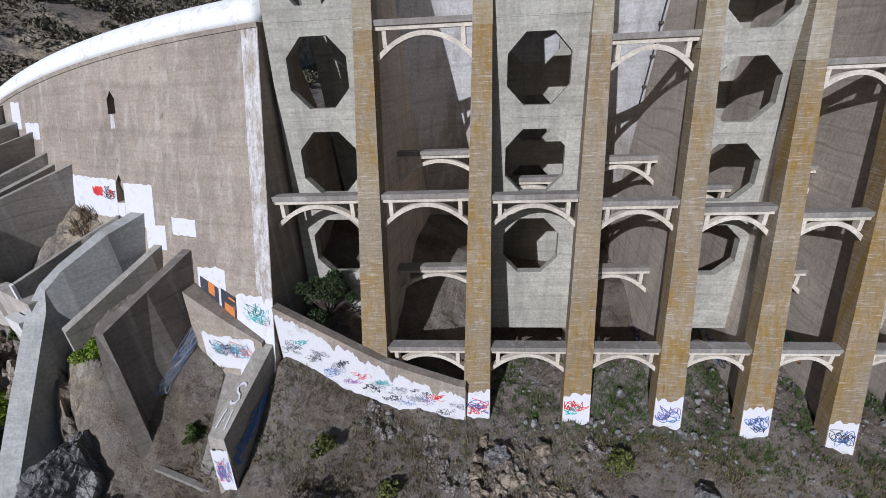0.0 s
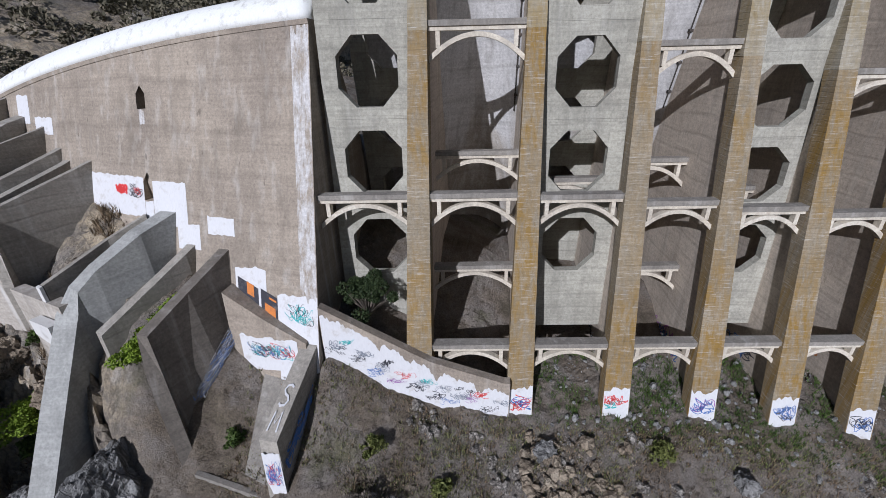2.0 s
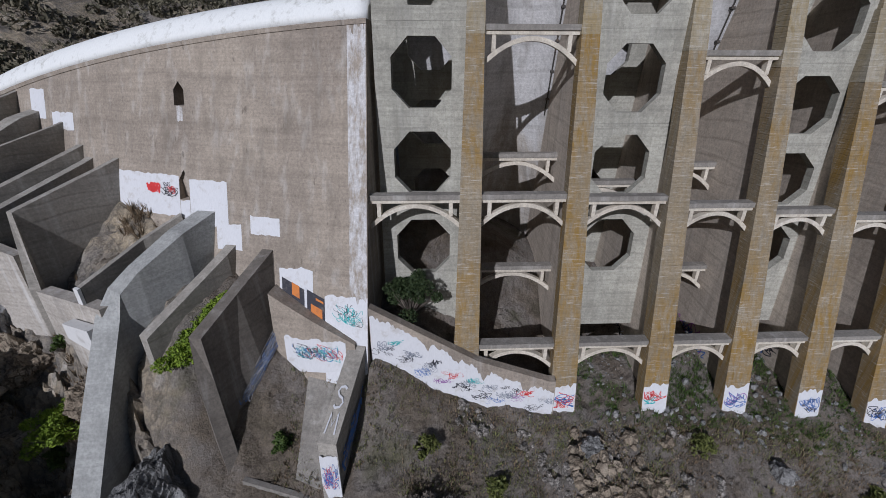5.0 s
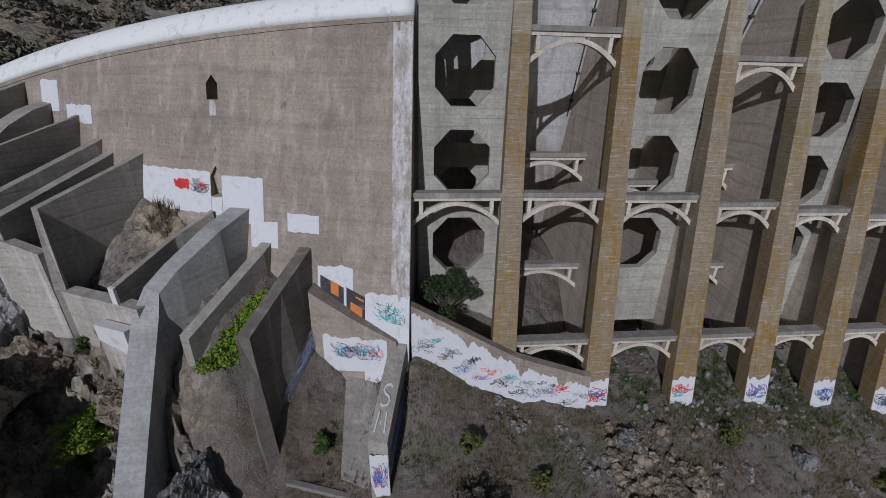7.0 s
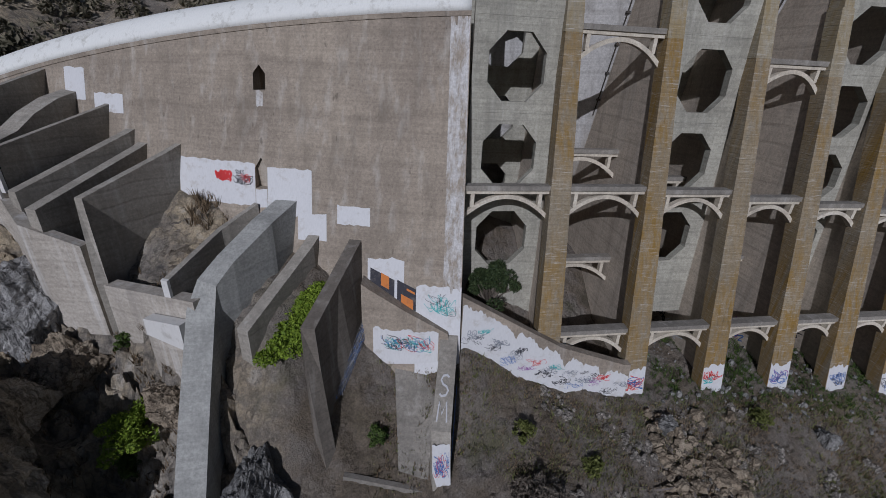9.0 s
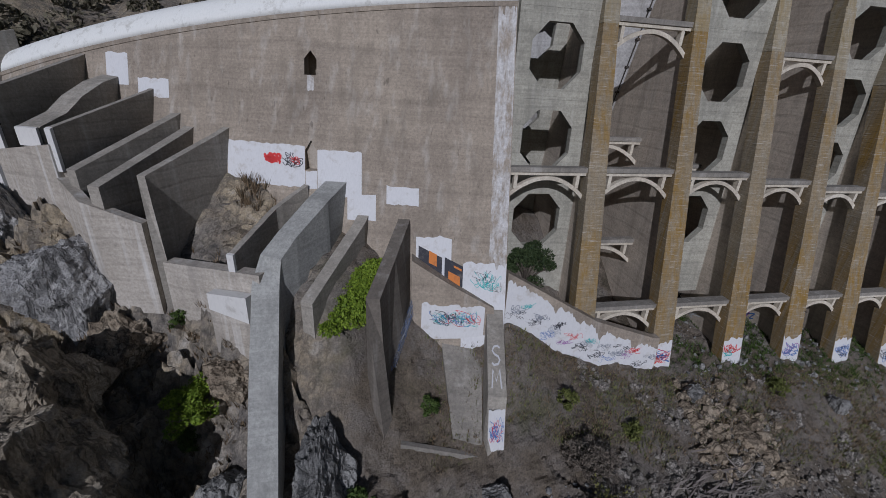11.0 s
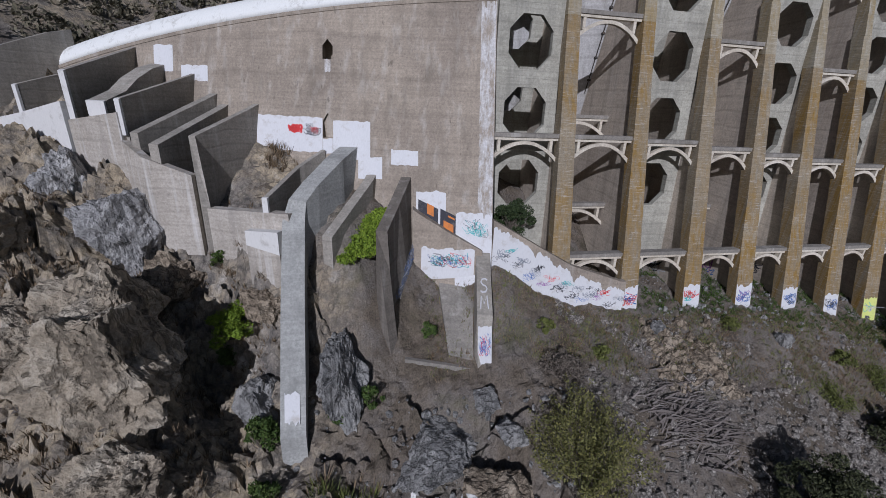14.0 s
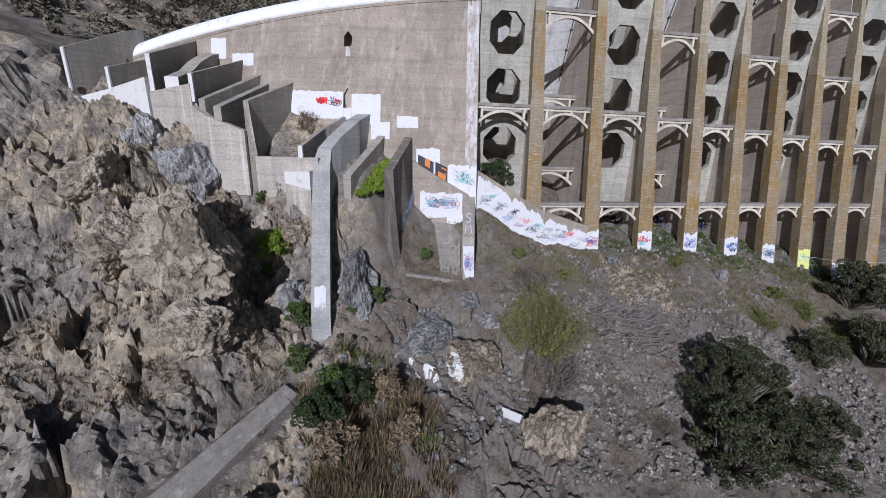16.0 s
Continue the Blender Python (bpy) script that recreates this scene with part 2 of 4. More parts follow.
def smooth(ob):
    ob.data.polygons.foreach_set("use_smooth", [True] * len(ob.data.polygons))
    return ob


def part(name, bm, mat, parent, label=""):
    return put(name, bm, mat, parent, label)


def thing(name, label, category, group="", kind=""):
    return tagged(new(name), label, category, group, kind)


def loft(rings, closed=True):
    """Skin a row of rings with equal counts of points, with both ends capped."""
    bm = bmesh.new()
    vs = [[bm.verts.new(p) for p in ring] for ring in rings]
    n = len(rings[0])
    for a, b in zip(vs, vs[1:]):
        for i in range(n if closed else n - 1):
            bm.faces.new((a[i], a[(i + 1) % n], b[(i + 1) % n], b[i]))
    if closed:
        bm.faces.new(vs[0][::-1])
        bm.faces.new(vs[-1])
    return bm


def bevelled(bm, width, segments=1):
    es = [e for e in bm.edges if len(e.link_faces) == 2 and e.calc_face_angle(0) > 0.5]
    bmesh.ops.bevel(bm, geom=es, offset=width, segments=segments, affect="EDGES", clamp_overlap=True)
    return bm


def box(x0, x1, y0, y1, z0, z1):
    return loft([[(x0, y0, z), (x1, y0, z), (x1, y1, z), (x0, y1, z)] for z in (z0, z1)])


# ---- the dam's ruling lines ----
RIBS = [-0.8, 6.9, 14.3, 20.9, 27.1, 33.1, 39.0, 44.9, 50.8]
TOP = 48.0


def fall(x):
    """The levels sink a little towards the far abutment."""
    return 1.0 - 0.0072 * max(0.0, x - 8.0)


def lev(x, z):
    return 10.0 + (z - 10.0) * fall(x) if z > 10 else z


def front(z):
    return -1.2 + 0.24 * (z - 10.0)


def half(z):
    return (2.05 - (z - 4.0) * 0.0295) / 2


def vault_y(z):
    return 11.0 + (34.0 - z) * 0.40


def wall_y(x, z):
    u = max(0.0, -(x + 8.0))
    return -0.3 + 0.12 * u + 0.004 * u * u + 0.30 * (z - 21.0)


def lip_z(x):
    u = max(0.0, -(x + 8.0))
    return 32.1 - 0.05 * u - 0.0022 * u * u


# ---- ground ----
SPOTS = [(8, -3.2, 4.0), (20, -1.8, 4.0), (30, -0.5, 3.5), (40, 1.2, 2.0), (55, 4, -3), (-9, -10, 3.0), (-7.5, -3.8, 9.0), (0, -4, 4.6), (-5.5, -4, 7.3), (-14.2, -4.6, 6.8), (-15.6, -6.8, 4.8), (-13, -9, 3.4), (-12, -4, 7.2), (-17, -9.2, 3.4),
         (-19.6, -7, 11.0), (-17.6, -3, 13.2), (-19.4, -9.8, 3.8), (-22, -7.2, 9.5), (-21.7, -12, 2.2), (-23, -16, -0.9), (-17, -16, -0.3), (-4, -14, 1.9), (-6, -22, -5.0), (-3.5, -24, -5.6), (3.6, -19.6, -4.2), (-15.2, -5.9, 6.6), (-15.0, -2.4, 9.9),
         (11, -14, -1.6), (12, -7.7, 2.2), (24, -4.7, 1.7), (30, -10, -5.4), (15, -20, -6), (-28.6, -8.5, 3.6), (-32, -5, 7.0), (-31, -10, -0.5), (-33.5, -6.8, 3.5), (-29, -13.5, -1.2), (-34.6, -12.2, 8.6)]
CLIFFS = [(-38.2, -2.6, 12.6), (-41, 0.4, 18.0), (-46.5, 2.0, 18.9), (-43.6, 0.6, 15.2), (-43.6, -4.6, 13.2), (-53, 5.0, 18.2), (-47.2, -6.5, 12.6), (-42.1, -10.2, 9.6), (-41.3, -6.2, 9.2), (-38.0, -8.5, 10.6), (-36.8, -8.0, 5.8), (-39.6, -4.4, 7.4), (-41.7, -16.2, 1.9), (-50, -11.7, 2.2), (-32.3, -16, 5.2), (-35, -18.7, 3.0), (-28.8, -17.6, 1.6), (-36, -4.8, 7.5), (-35.6, -22, -2.5), (-29.7, -20.4, -2.0),
          (-44, -15.6, 2.1), (-57, 5, 19.0), (8, 6, 5.5), (30, 8, 4), (-4, 5, 11.5), (-26, -26, -5), (-10, -32, -8), (20, -32, -10), (-45, -32, -6), (-27, 0, 15.2), (-28.5, 3, 18.4), (-29, -3.6, 13.6)]


def relax():
    pts = np.array(SPOTS + CLIFFS, float)
    d = np.linalg.norm(pts[:, None, :2] - pts[None, :, :2], axis=2)
    one, n = np.ones((len(pts), 1)), len(pts)
    a = np.block([[d - np.eye(n) * 0.25, one, pts[:, :2]], [one.T, np.zeros((1, 3))], [pts[:, :2].T, np.zeros((2, 3))]])
    return pts[:, :2], np.linalg.solve(a, np.concatenate([pts[:, 2], np.zeros(3)]))


SPOT_AT, SPOT_W = relax()


def base_height(x, y):
    d = np.hypot(SPOT_AT[:, 0] - x, SPOT_AT[:, 1] - y)
    k = len(SPOT_AT)
    return float(d @ SPOT_W[:k] + SPOT_W[k] + SPOT_W[k + 1] * x + SPOT_W[k + 2] * y)


def ramp01(v, a, b):
    return min(1.0, max(0.0, (v - a) / (b - a)))


def rockiness(x, y):
    left = ramp01(-x, 19.0, 26.0) * (1.0 - 0.8 * ramp01(y, -4.0, -2.0) * ramp01(x, -33.0, -31.0))
    mid = 0.6 * ramp01(-x, -1.0, 5.0) * ramp01(-y, 10.5, 13.5)
    return max(left, mid, 0.08)


def facets(x, y, h, size, tilt):
    """Angular blocks: every cell gets a height and a lean of its own."""
    p = Vector((x / size + 0.35 * h / size, y / size, 0.12 * h))
    near = noise.voronoi(p)[1][0]
    n = noise.cell_vector(near * 3.7 + Vector((9.1, 4.2, 1.3)))
    d = p - near
    return (n.z - 0.5) + tilt * ((n.x - 0.5) * d.x + (n.y - 0.5) * d.y)


def joint(x, y, h, size, width):
    """How near a place lies to an open joint between blocks, 0 to 1."""
    d = noise.voronoi(Vector((x / size + 0.3 * h / size, y / size, 0.15 * h)))[0]
    return max(0.0, 1.0 - (d[1] - d[0]) / width)


def ground_z(x, y):
    h = base_height(max(-75, min(75, x)), max(-45, min(12, y)))
    r = rockiness(x, y)
    if -64 < x < 60 and -45 < y < 12:
        warp = 0.7 * noise.noise(Vector((x * 0.5, y * 0.5, 4.0)))
        h += r * (1.9 * facets(x + warp, y - warp, h, 5.0, 3.0) + 0.5 * facets(x - warp, y + warp, h, 1.9, 2.8))
        h += (0.12 + 0.06 * r) * facets(x, y, h, 0.7, 2.0)
        if r > 0.1:
            h -= r * (0.8 * joint(x + warp, y, h, 3.6, 0.08) + 0.22 * joint(x - warp, y + warp, h, 1.4, 0.09))
            layer = (0.75 * x + 0.35 * y + 0.9 * h) / 1.3 + 0.8 * noise.noise(Vector((x * 0.22, y * 0.22, 8.0)))
            h += 0.34 * r * ((layer % 1.0) ** 4 - 0.2)
    h += (0.3 + 0.2 * r) * noise.fractal(Vector((x * 0.4, y * 0.4, 1.7)), 0.8, 2.0, 6)
    u = max(0.0, min(1.0, ((x + 25.2) * -6.8 + (y + 19.2) * -10.3) / (6.8 ** 2 + 10.3 ** 2)))
    off = math.hypot(x + 25.2 + 6.8 * u, y + 19.2 + 10.3 * u)
    if off < 3.0:
        h += (-3.5 - 2.4 * u - h) * (1.0 - ramp01(off, 1.6, 3.0))
    away = max(0.0, -58 - x) + max(0.0, x - 52) + max(0.0, y - 22) * (1.0 if x < -40 else 0.2)
    h += 0.45 * min(away, 160) + min(away, 30) * 0.12 * noise.fractal(Vector((x * 0.05, y * 0.05, 7.0)), 0.9, 2.0, 4)
    return h


def axis(lo, hi, a, b, fine, coarse):
    out, v = [], a
    while v < b:
        out.append(v)
        v += fine
    v, s = b, fine
    while v < hi:
        out.append(v)
        s = min(s * 1.25, coarse)
        v += s
    v, s, pre = a, fine, []
    while v > lo:
        s = min(s * 1.25, coarse)
        v -= s
        pre.append(v)
    return pre[::-1] + out + [hi]


def build_ground():
    xs, ys = axis(-700, 700, -60, 44, 0.27, 60), axis(-700, 700, -31, 6, 0.27, 60)
    verts = [(x, y, ground_z(x, y)) for y in ys for x in xs]
    n = len(xs)
    faces = [(j * n + i, j * n + i + 1, (j + 1) * n + i + 1, (j + 1) * n + i) for j in range(len(ys) - 1) for i in range(n - 1)]
    me = bpy.data.meshes.new("ground")
    me.from_pydata(verts, [], faces)
    me.materials.append(SOIL)
    return tagged(new("ground", me), "rocky brown slope with dry grass below the dam", "ground", kind="structure")


build_ground()


# ---- gravity wall with its white crest ----
NICHES = [(-23.5, -22.55, 26.5, 28.2, 1.6), (-23.5, -22.55, 19.7, 21.9, 0.3)]


def gravity_wall():
    """A curved face on a grid of stations, with two gabled niches let into it."""
    xs = sorted({-8.0 - i * 0.8 for i in range(61)} - {-8.0 - 0.8 * i for i in (18, 19)} | {v for n in NICHES for v in n[:2]}, reverse=True)
    zs = [0.0, 4, 8, 11, 14, 17, 19.7, 21.9, 24, 26.5, 28.2]
    bm = bmesh.new()
    grid = []
    for x in xs:
        top = lip_z(x)
        col = [z * min(1.0, (top - 0.6) / 28.2) if z > 26 and x < -26 else z for z in zs]
        line = [(x, wall_y(x, z), z) for z in col] + [(x, wall_y(x, top - 0.3), top - 0.3), (x, wall_y(x, top) - 0.16, top - 0.3), (x, wall_y(x, top) - 0.16, top), (x, wall_y(x, top) + 3.4, top), (x, 24.0, 0.0)]
        grid.append([bm.verts.new(p) for p in line])
    for a, b in zip(grid, grid[1:]):
        for j in range(len(a) - 1):
            x0, x1, z0, z1 = b[j].co.x, a[j].co.x, a[j].co.z, a[j + 1].co.z
            if any(abs(x0 - n[0]) < 0.01 and abs(x1 - n[1]) < 0.01 and abs(z0 - n[2]) < 0.01 and abs(z1 - n[3]) < 0.01 for n in NICHES):
                depth = [n[4] for n in NICHES if abs(z0 - n[2]) < 0.01][0]
                rim = [a[j], b[j], b[j + 1], a[j + 1]]
                back = [bm.verts.new((v.co.x, a[j + 1].co.y + depth, v.co.z)) for v in rim]
                for i in range(4):
                    bm.faces.new((rim[i], rim[(i + 1) % 4], back[(i + 1) % 4], back[i]))
                bm.faces.new(back)
                mid = bm.verts.new((rim[2].co + rim[3].co) / 2)
                for low, high in ((rim[0], rim[3]), (rim[1], rim[2])):
                    k = bm.verts.new(low.co.lerp(high.co, 0.66))
                    bm.faces.new((k, high, mid))
            else:
                bm.faces.new((a[j], b[j], b[j + 1], a[j + 1]))
    bm.faces.new(grid[0])
    bm.faces.new(grid[-1][::-1])
    wall = tagged(put("wall_gravity", bm, WALL), "tan weathered concrete gravity wall curving to the abutment", "dam wall", kind="structure")
    rings = []
    for i in range(58):
        x = -8.0 - i * 0.82
        top, y0 = lip_z(x) + 0.004, wall_y(x, lip_z(x)) - 0.05
        prof = [(0, 0), (0.12, 0.5), (0.4, 1.0), (0.8, 1.45), (1.3, 1.75), (2.0, 1.95), (2.8, 1.95), (3.3, 1.7), (3.3, 0)]
        rings.append([(x, y0 + a, top + b) for a, b in prof])
    smooth(tagged(put("crest", loft(rings), CAP), "rounded white-painted spillway crest on the wall", "dam crest", kind="structure"))
    return wall


WALL_OB = gravity_wall()


BEFORE = set(bpy.data.objects)


# ---- buttresses ----
def buttress(x):
    foot = ground_z(x, -3.0) - 1.5 if x > 3 else 6.0
    b = thing("buttress", "concrete dam buttress with a rust-stained sloping front rib", "buttress", "dam buttresses")

    def ring(z, g=1.0, deep=1.3):
        h = half(10 + (z - 10) / fall(x) if z > 10 else z) * g
        return [(x - h, front(z), z), (x + h, front(z), z), (x + h, front(z) + deep, z), (x - h, front(z) + deep, z)]

    n = 10
    zs = [foot + (lev(x, 31.2) - foot) * i / n for i in range(n + 1)]
    part("rib", bevelled(loft([ring(z) for z in zs]), 0.05), RIB, b)
    part("upper_rib", loft([ring(lev(x, 31.2) + 0.004, 1.04), ring(lev(x, 36.5), 1.0)]), RIB_TOP, b, "pale upper part of the rib")
    part("rib_top", loft([ring(lev(x, 36.5) + 0.004, 0.8), ring(lev(x, TOP), 0.78)]), RIB_TOP, b, "narrow pale head of the rib")
    w = 0.4
    zs = [foot - 1.0 + (lev(x, TOP) - foot + 1.0) * i / 8 for i in range(9)]
    part("web", loft([[(x - w, front(z) + 1.25, z), (x + w, front(z) + 1.25, z), (x + w, vault_y(z) + 0.3, z), (x - w, vault_y(z) + 0.3, z)] for z in zs]), WEB, b, "tan side wall of the buttress")
    return b


BUTTRESSES = [buttress(rx) for rx in RIBS]


# ---- vaults between the buttresses ----
def vault(x0, x1, z0):
    n, rings = 12, []
    mid = (x0 + x1) / 2
    for i in range(11):
        z = z0 + (lev(mid, TOP) - z0) * i / 10
        outer, inner = [], []
        for j in range(n + 1):
            s = j / n
            x = x0 + (x1 - x0) * s
            sag = 2.6 * (1 - (2 * s - 1) ** 2)
            inner.append((x, vault_y(z) + sag, z))
            outer.append((x, vault_y(z) + sag + 0.6, z))
        rings.append(inner + outer[::-1])
    tagged(put("vault", loft(rings), VAULT), "sloping streaked concrete arch vault between buttresses", "arch vault", "dam vaults", "structure")


ENDS = [-8.4] + RIBS
for a, b in zip(ENDS, ENDS[1:]):
    vault(a + 0.4, b - 0.4, -2.0 if a > 0 else 3.0)


# ---- struts ----
def strut(x0, x1, z, y, group, deep=0.75):
    """A beam on a flat arch with two short posts, spanning x0 to x1 with its top at z."""
    s = thing("strut", "cream concrete strut beam with a flat arch below", "strut beam", group)
    part("deck", bevelled(box(x0 - 0.1, x1 + 0.1, y - 0.12, y + deep, z - 0.36, z), 0.03), STRUT_TOP, s, "dusty grey top slab")
    part("beam", box(x0, x1, y, y + deep - 0.15, z - 0.62, z - 0.364), STRUT, s)
    span, rings = x1 - x0, []
    rise = min(1.45, span * 0.24)
    for i in range(15):
        u = i / 14 * 2 - 1
        x = (x0 + x1) / 2 + u * span / 2
        top = z - 0.7 - rise * u * u
        th = 0.3 + 0.12 * u * u
        rings.append([(x, y + 0.05, top), (x, y + deep - 0.2, top), (x, y + deep - 0.2, top - th), (x, y + 0.05, top - th)])
    part("arch", loft(rings), STRUT, s)
    for f in (0.10, 0.90):
        x = x0 + span * f
        u = 2 * f - 1
        part("post", box(x - 0.14, x + 0.14, y + 0.03, y + deep - 0.18, z - 0.72 - rise * u * u, z - 0.55), STRUT, s)
    return s


for k, (a, b) in enumerate(zip(ENDS, ENDS[1:])):
    mid = (a + b) / 2
    for z, every in ((42.7, False), (31.8, False), (20.9, True), (9.8, True)):
        if (not every and k % 2 == 0) or (z < 12 and k == 0):
            continue
        zz = lev(mid, z)
        h = half(z)
        x0 = a + h if k else -8.0
        strut(x0, b - h, zz, front(zz) + 0.25, "front struts")
    if k:
        for z, y in ((22.6, 8.0), (13.4, 5.2)) if k % 2 else ((20.4, 8.0),):
            strut(a + 0.4, b - 0.4, lev(mid, z), y, "inner struts", 0.7)


# ---- diaphragm panels with octagonal openings ----
def panel(x0, x1, y, z0, z1, holes, name_label, tilt=0.05):
    """A slab with a column of octagonal openings, with splayed reveals, as one mesh."""
    cx, hw = (x0 + x1) / 2, (x1 - x0) / 2
    thick = 0.7
    whole = thing("diaphragm", name_label, "diaphragm wall", "octagon panels")

    def at(x, z, d):
        return (x, y + tilt * (z - 20) + d, z)

    for i, (c, (hx, hz)) in enumerate(holes):
        lo = z0 if i == 0 else (holes[i - 1][0] + c) / 2 + 0.006
        hi = z1 if i == len(holes) - 1 else (holes[i + 1][0] + c) / 2 - 0.006
        bm = bmesh.new()
        k = 0.28
        octo = [(-hx, -hz + 2 * hz * k), (-hx, hz - 2 * hz * k), (-hx + 2 * hx * k, hz), (hx - 2 * hx * k, hz), (hx, hz - 2 * hz * k), (hx, -hz + 2 * hz * k), (hx - 2 * hx * k, -hz), (-hx + 2 * hx * k, -hz)]
        rim = [(-hw, c + octo[0][1]), (-hw, c + octo[1][1]), (octo[2][0], hi), (octo[3][0], hi), (hw, c + octo[4][1]), (hw, c + octo[5][1]), (octo[6][0], lo), (octo[7][0], lo)]
        corner = {1: (-hw, hi), 3: (hw, hi), 5: (hw, lo), 7: (-hw, lo)}
        sides = []
        for d, flip in ((0.0, False), (thick, True)):
            ins = [bm.verts.new(at(cx + px, c + pz, d)) for px, pz in octo]
            outs = [bm.verts.new(at(cx + px, pz, d)) for px, pz in rim]
            edge = []
            for m in range(8):
                n = (m + 1) % 8
                f = [ins[m], ins[n], outs[n]]
                edge.append(outs[m])
                if m in corner:
                    px, pz = corner[m]
                    f.append(bm.verts.new(at(cx + px, pz, d)))
                    edge.append(f[-1])
                f.append(outs[m])
                bm.faces.new(f[::-1] if flip else f)
            sides.append((ins, edge))
        for one, two_ in zip(sides[0], sides[1]):
            for m in range(len(one)):
                n = (m + 1) % len(one)
                bm.faces.new((one[m], one[n], two_[n], two_[m]))
        part("octagon_panel", bm, PALE, whole)
    return whole


for k, (a, b) in enumerate(zip(ENDS, ENDS[1:])):
    if k % 2:
        continue
    mid = (a + b) / 2
    f = fall(mid)
    x0, x1 = a + 0.41, b - 0.41
    if k == 0:
        x0 = -7.7
    size = (2.1, 2.3 * f)
    holes = [(lev(mid, z), size) for z in (15.9, 22.6, 28.8, 35.2, 41.6)]
    panel(x0, x1, 4.1, lev(mid, 8.3) if k else 6.0, lev(mid, TOP), holes, "pale concrete diaphragm wall with octagonal openings")
    holes = [(lev(mid, z), (1.9, 2.0 * f)) for z in (18.2, 24.6, 31.0, 37.4)]
    panel(x0, x1, 13.2, lev(mid, 7.2) if k else 6.0, lev(mid, 44.0), holes, "pale inner diaphragm wall with octagonal openings", -0.17)


# ---- paint on walls ----
def patch(name, at, u0, u1, lo, hi, mat, parent, step=0.22, rag=0.25):
    """A coat of paint between two heights along u, with ragged edges, 12 mm proud of the face."""
    n = max(2, int((u1 - u0) / step))
    verts, faces = [], []
    m = max(2, int((hi((u0 + u1) / 2) - lo((u0 + u1) / 2)) / 0.8) + 1)
    for i in range(n + 1):
        u = u0 + (u1 - u0) * i / n
        a = lo(u) + (random.random() - 0.5) * rag
        b = hi(u) + (random.random() - 0.5) * rag
        for j in range(m + 1):
            verts.append(at(u, a + (b - a) * j / m, 0.012))
    for i in range(n):
        for j in range(m):
            k = i * (m + 1) + j
            faces.append((k, k + m + 1, k + m + 2, k + 1))
    me = bpy.data.meshes.new(name)
    me.from_pydata(verts, [], faces)
    me.materials.append(mat)
    ob = new(name, me)
    ob.parent = parent
    return ob


def scrawl(at, u0, u1, v0, v1, mat, parent, count=6, width=0.07, name="graffiti"):
    """Looping sprayed strokes that spell nothing, within a box of the face."""
    verts, faces = [], []
    size = min(u1 - u0, v1 - v0)
    for _ in range(count):
        cu, cv = random.uniform(u0 + size * 0.2, u1 - size * 0.2), random.uniform(v0 + size * 0.25, v1 - size * 0.25)
        r, f, g, ph = size * random.uniform(0.09, 0.2), random.choice((1, 2, 3)), random.choice((1, 2, 3)), random.uniform(0, 6)
        pts = []
        for k in range(22):
            s_ = k / 21 * 5.2
            pts.append((min(u1, max(u0, cu + r * math.cos(f * s_ + ph) + r * 0.75 * s_ - r * 1.9)), min(v1, max(v0, cv + r * math.sin(g * s_ + ph * 0.7)))))
        base = len(verts)
        for k, (u, v) in enumerate(pts):
            a, b = pts[max(0, k - 1)], pts[min(len(pts) - 1, k + 1)]
            d = Vector((b[0] - a[0], b[1] - a[1]))
            d = d.normalized() if d.length > 1e-6 else Vector((1, 0))
            w = width / 2
            verts += [at(u - d.y * w, v + d.x * w, 0.02), at(u + d.y * w, v - d.x * w, 0.02)]
        faces += [(base + 2 * k, base + 2 * k + 1, base + 2 * k + 3, base + 2 * k + 2) for k in range(len(pts) - 1)]
    me = bpy.data.meshes.new(name)
    me.from_pydata(verts, [], faces)
    me.materials.append(mat)
    ob = tagged(new(name, me), kind="stuff")
    ob.parent = parent
    return ob


for k, (rx, b) in enumerate(zip(RIBS, BUTTRESSES)):
    def on_rib(u, v, off, rx=rx):
        return (rx + u, front(v) - off, v)

    if k == 0:
        continue
    g = ground_z(rx, -3 + 0.1 * (rx - 7)) - 0.6
    h = half(5) - 0.03
    top = g + 2.9
    patch("painted_base", on_rib, -h, h, lambda u: g, lambda u: top, (WHITE, WHITE, WHITE, WHITE, WHITE, WHITE, YELLOW_PALE, WHITE, WHITE)[k], b, 0.2, 0.5)
    for mat, n in ((((BLUE, 5), (RED, 5)), ((RED, 8), (TEAL, 3)), ((BLUE, 8), (LILAC, 4)), ((BLUE, 7), (BLACK, 3)), ((BLACK, 6), (BLUE, 4)), ((WHITE, 3), (TEAL, 2)), ((BLUE, 5), (BLACK, 3)), ((TEAL, 4), (BLUE, 3)), ((RED, 4), (BLUE, 3)))[k - 1]):
        scrawl(on_rib, -h + 0.1, h - 0.1, g + 0.8, top - 0.3, mat, b, n, 0.055)

    def on_web(u, v, off, rx=rx):
        return (rx - 0.4 - off, u, v)

    if k > 1:
        scrawl(on_web, 2.5, 8.5, 4.6, 7.6, (BLUE, TEAL, BLACK, LILAC)[k % 4], b, 9, 0.12)
        scrawl(on_web, 1.5, 6.0, 4.8, 7.0, (BLACK, ORANGE, SILVER, BLUE)[k % 4], b, 7, 0.1)

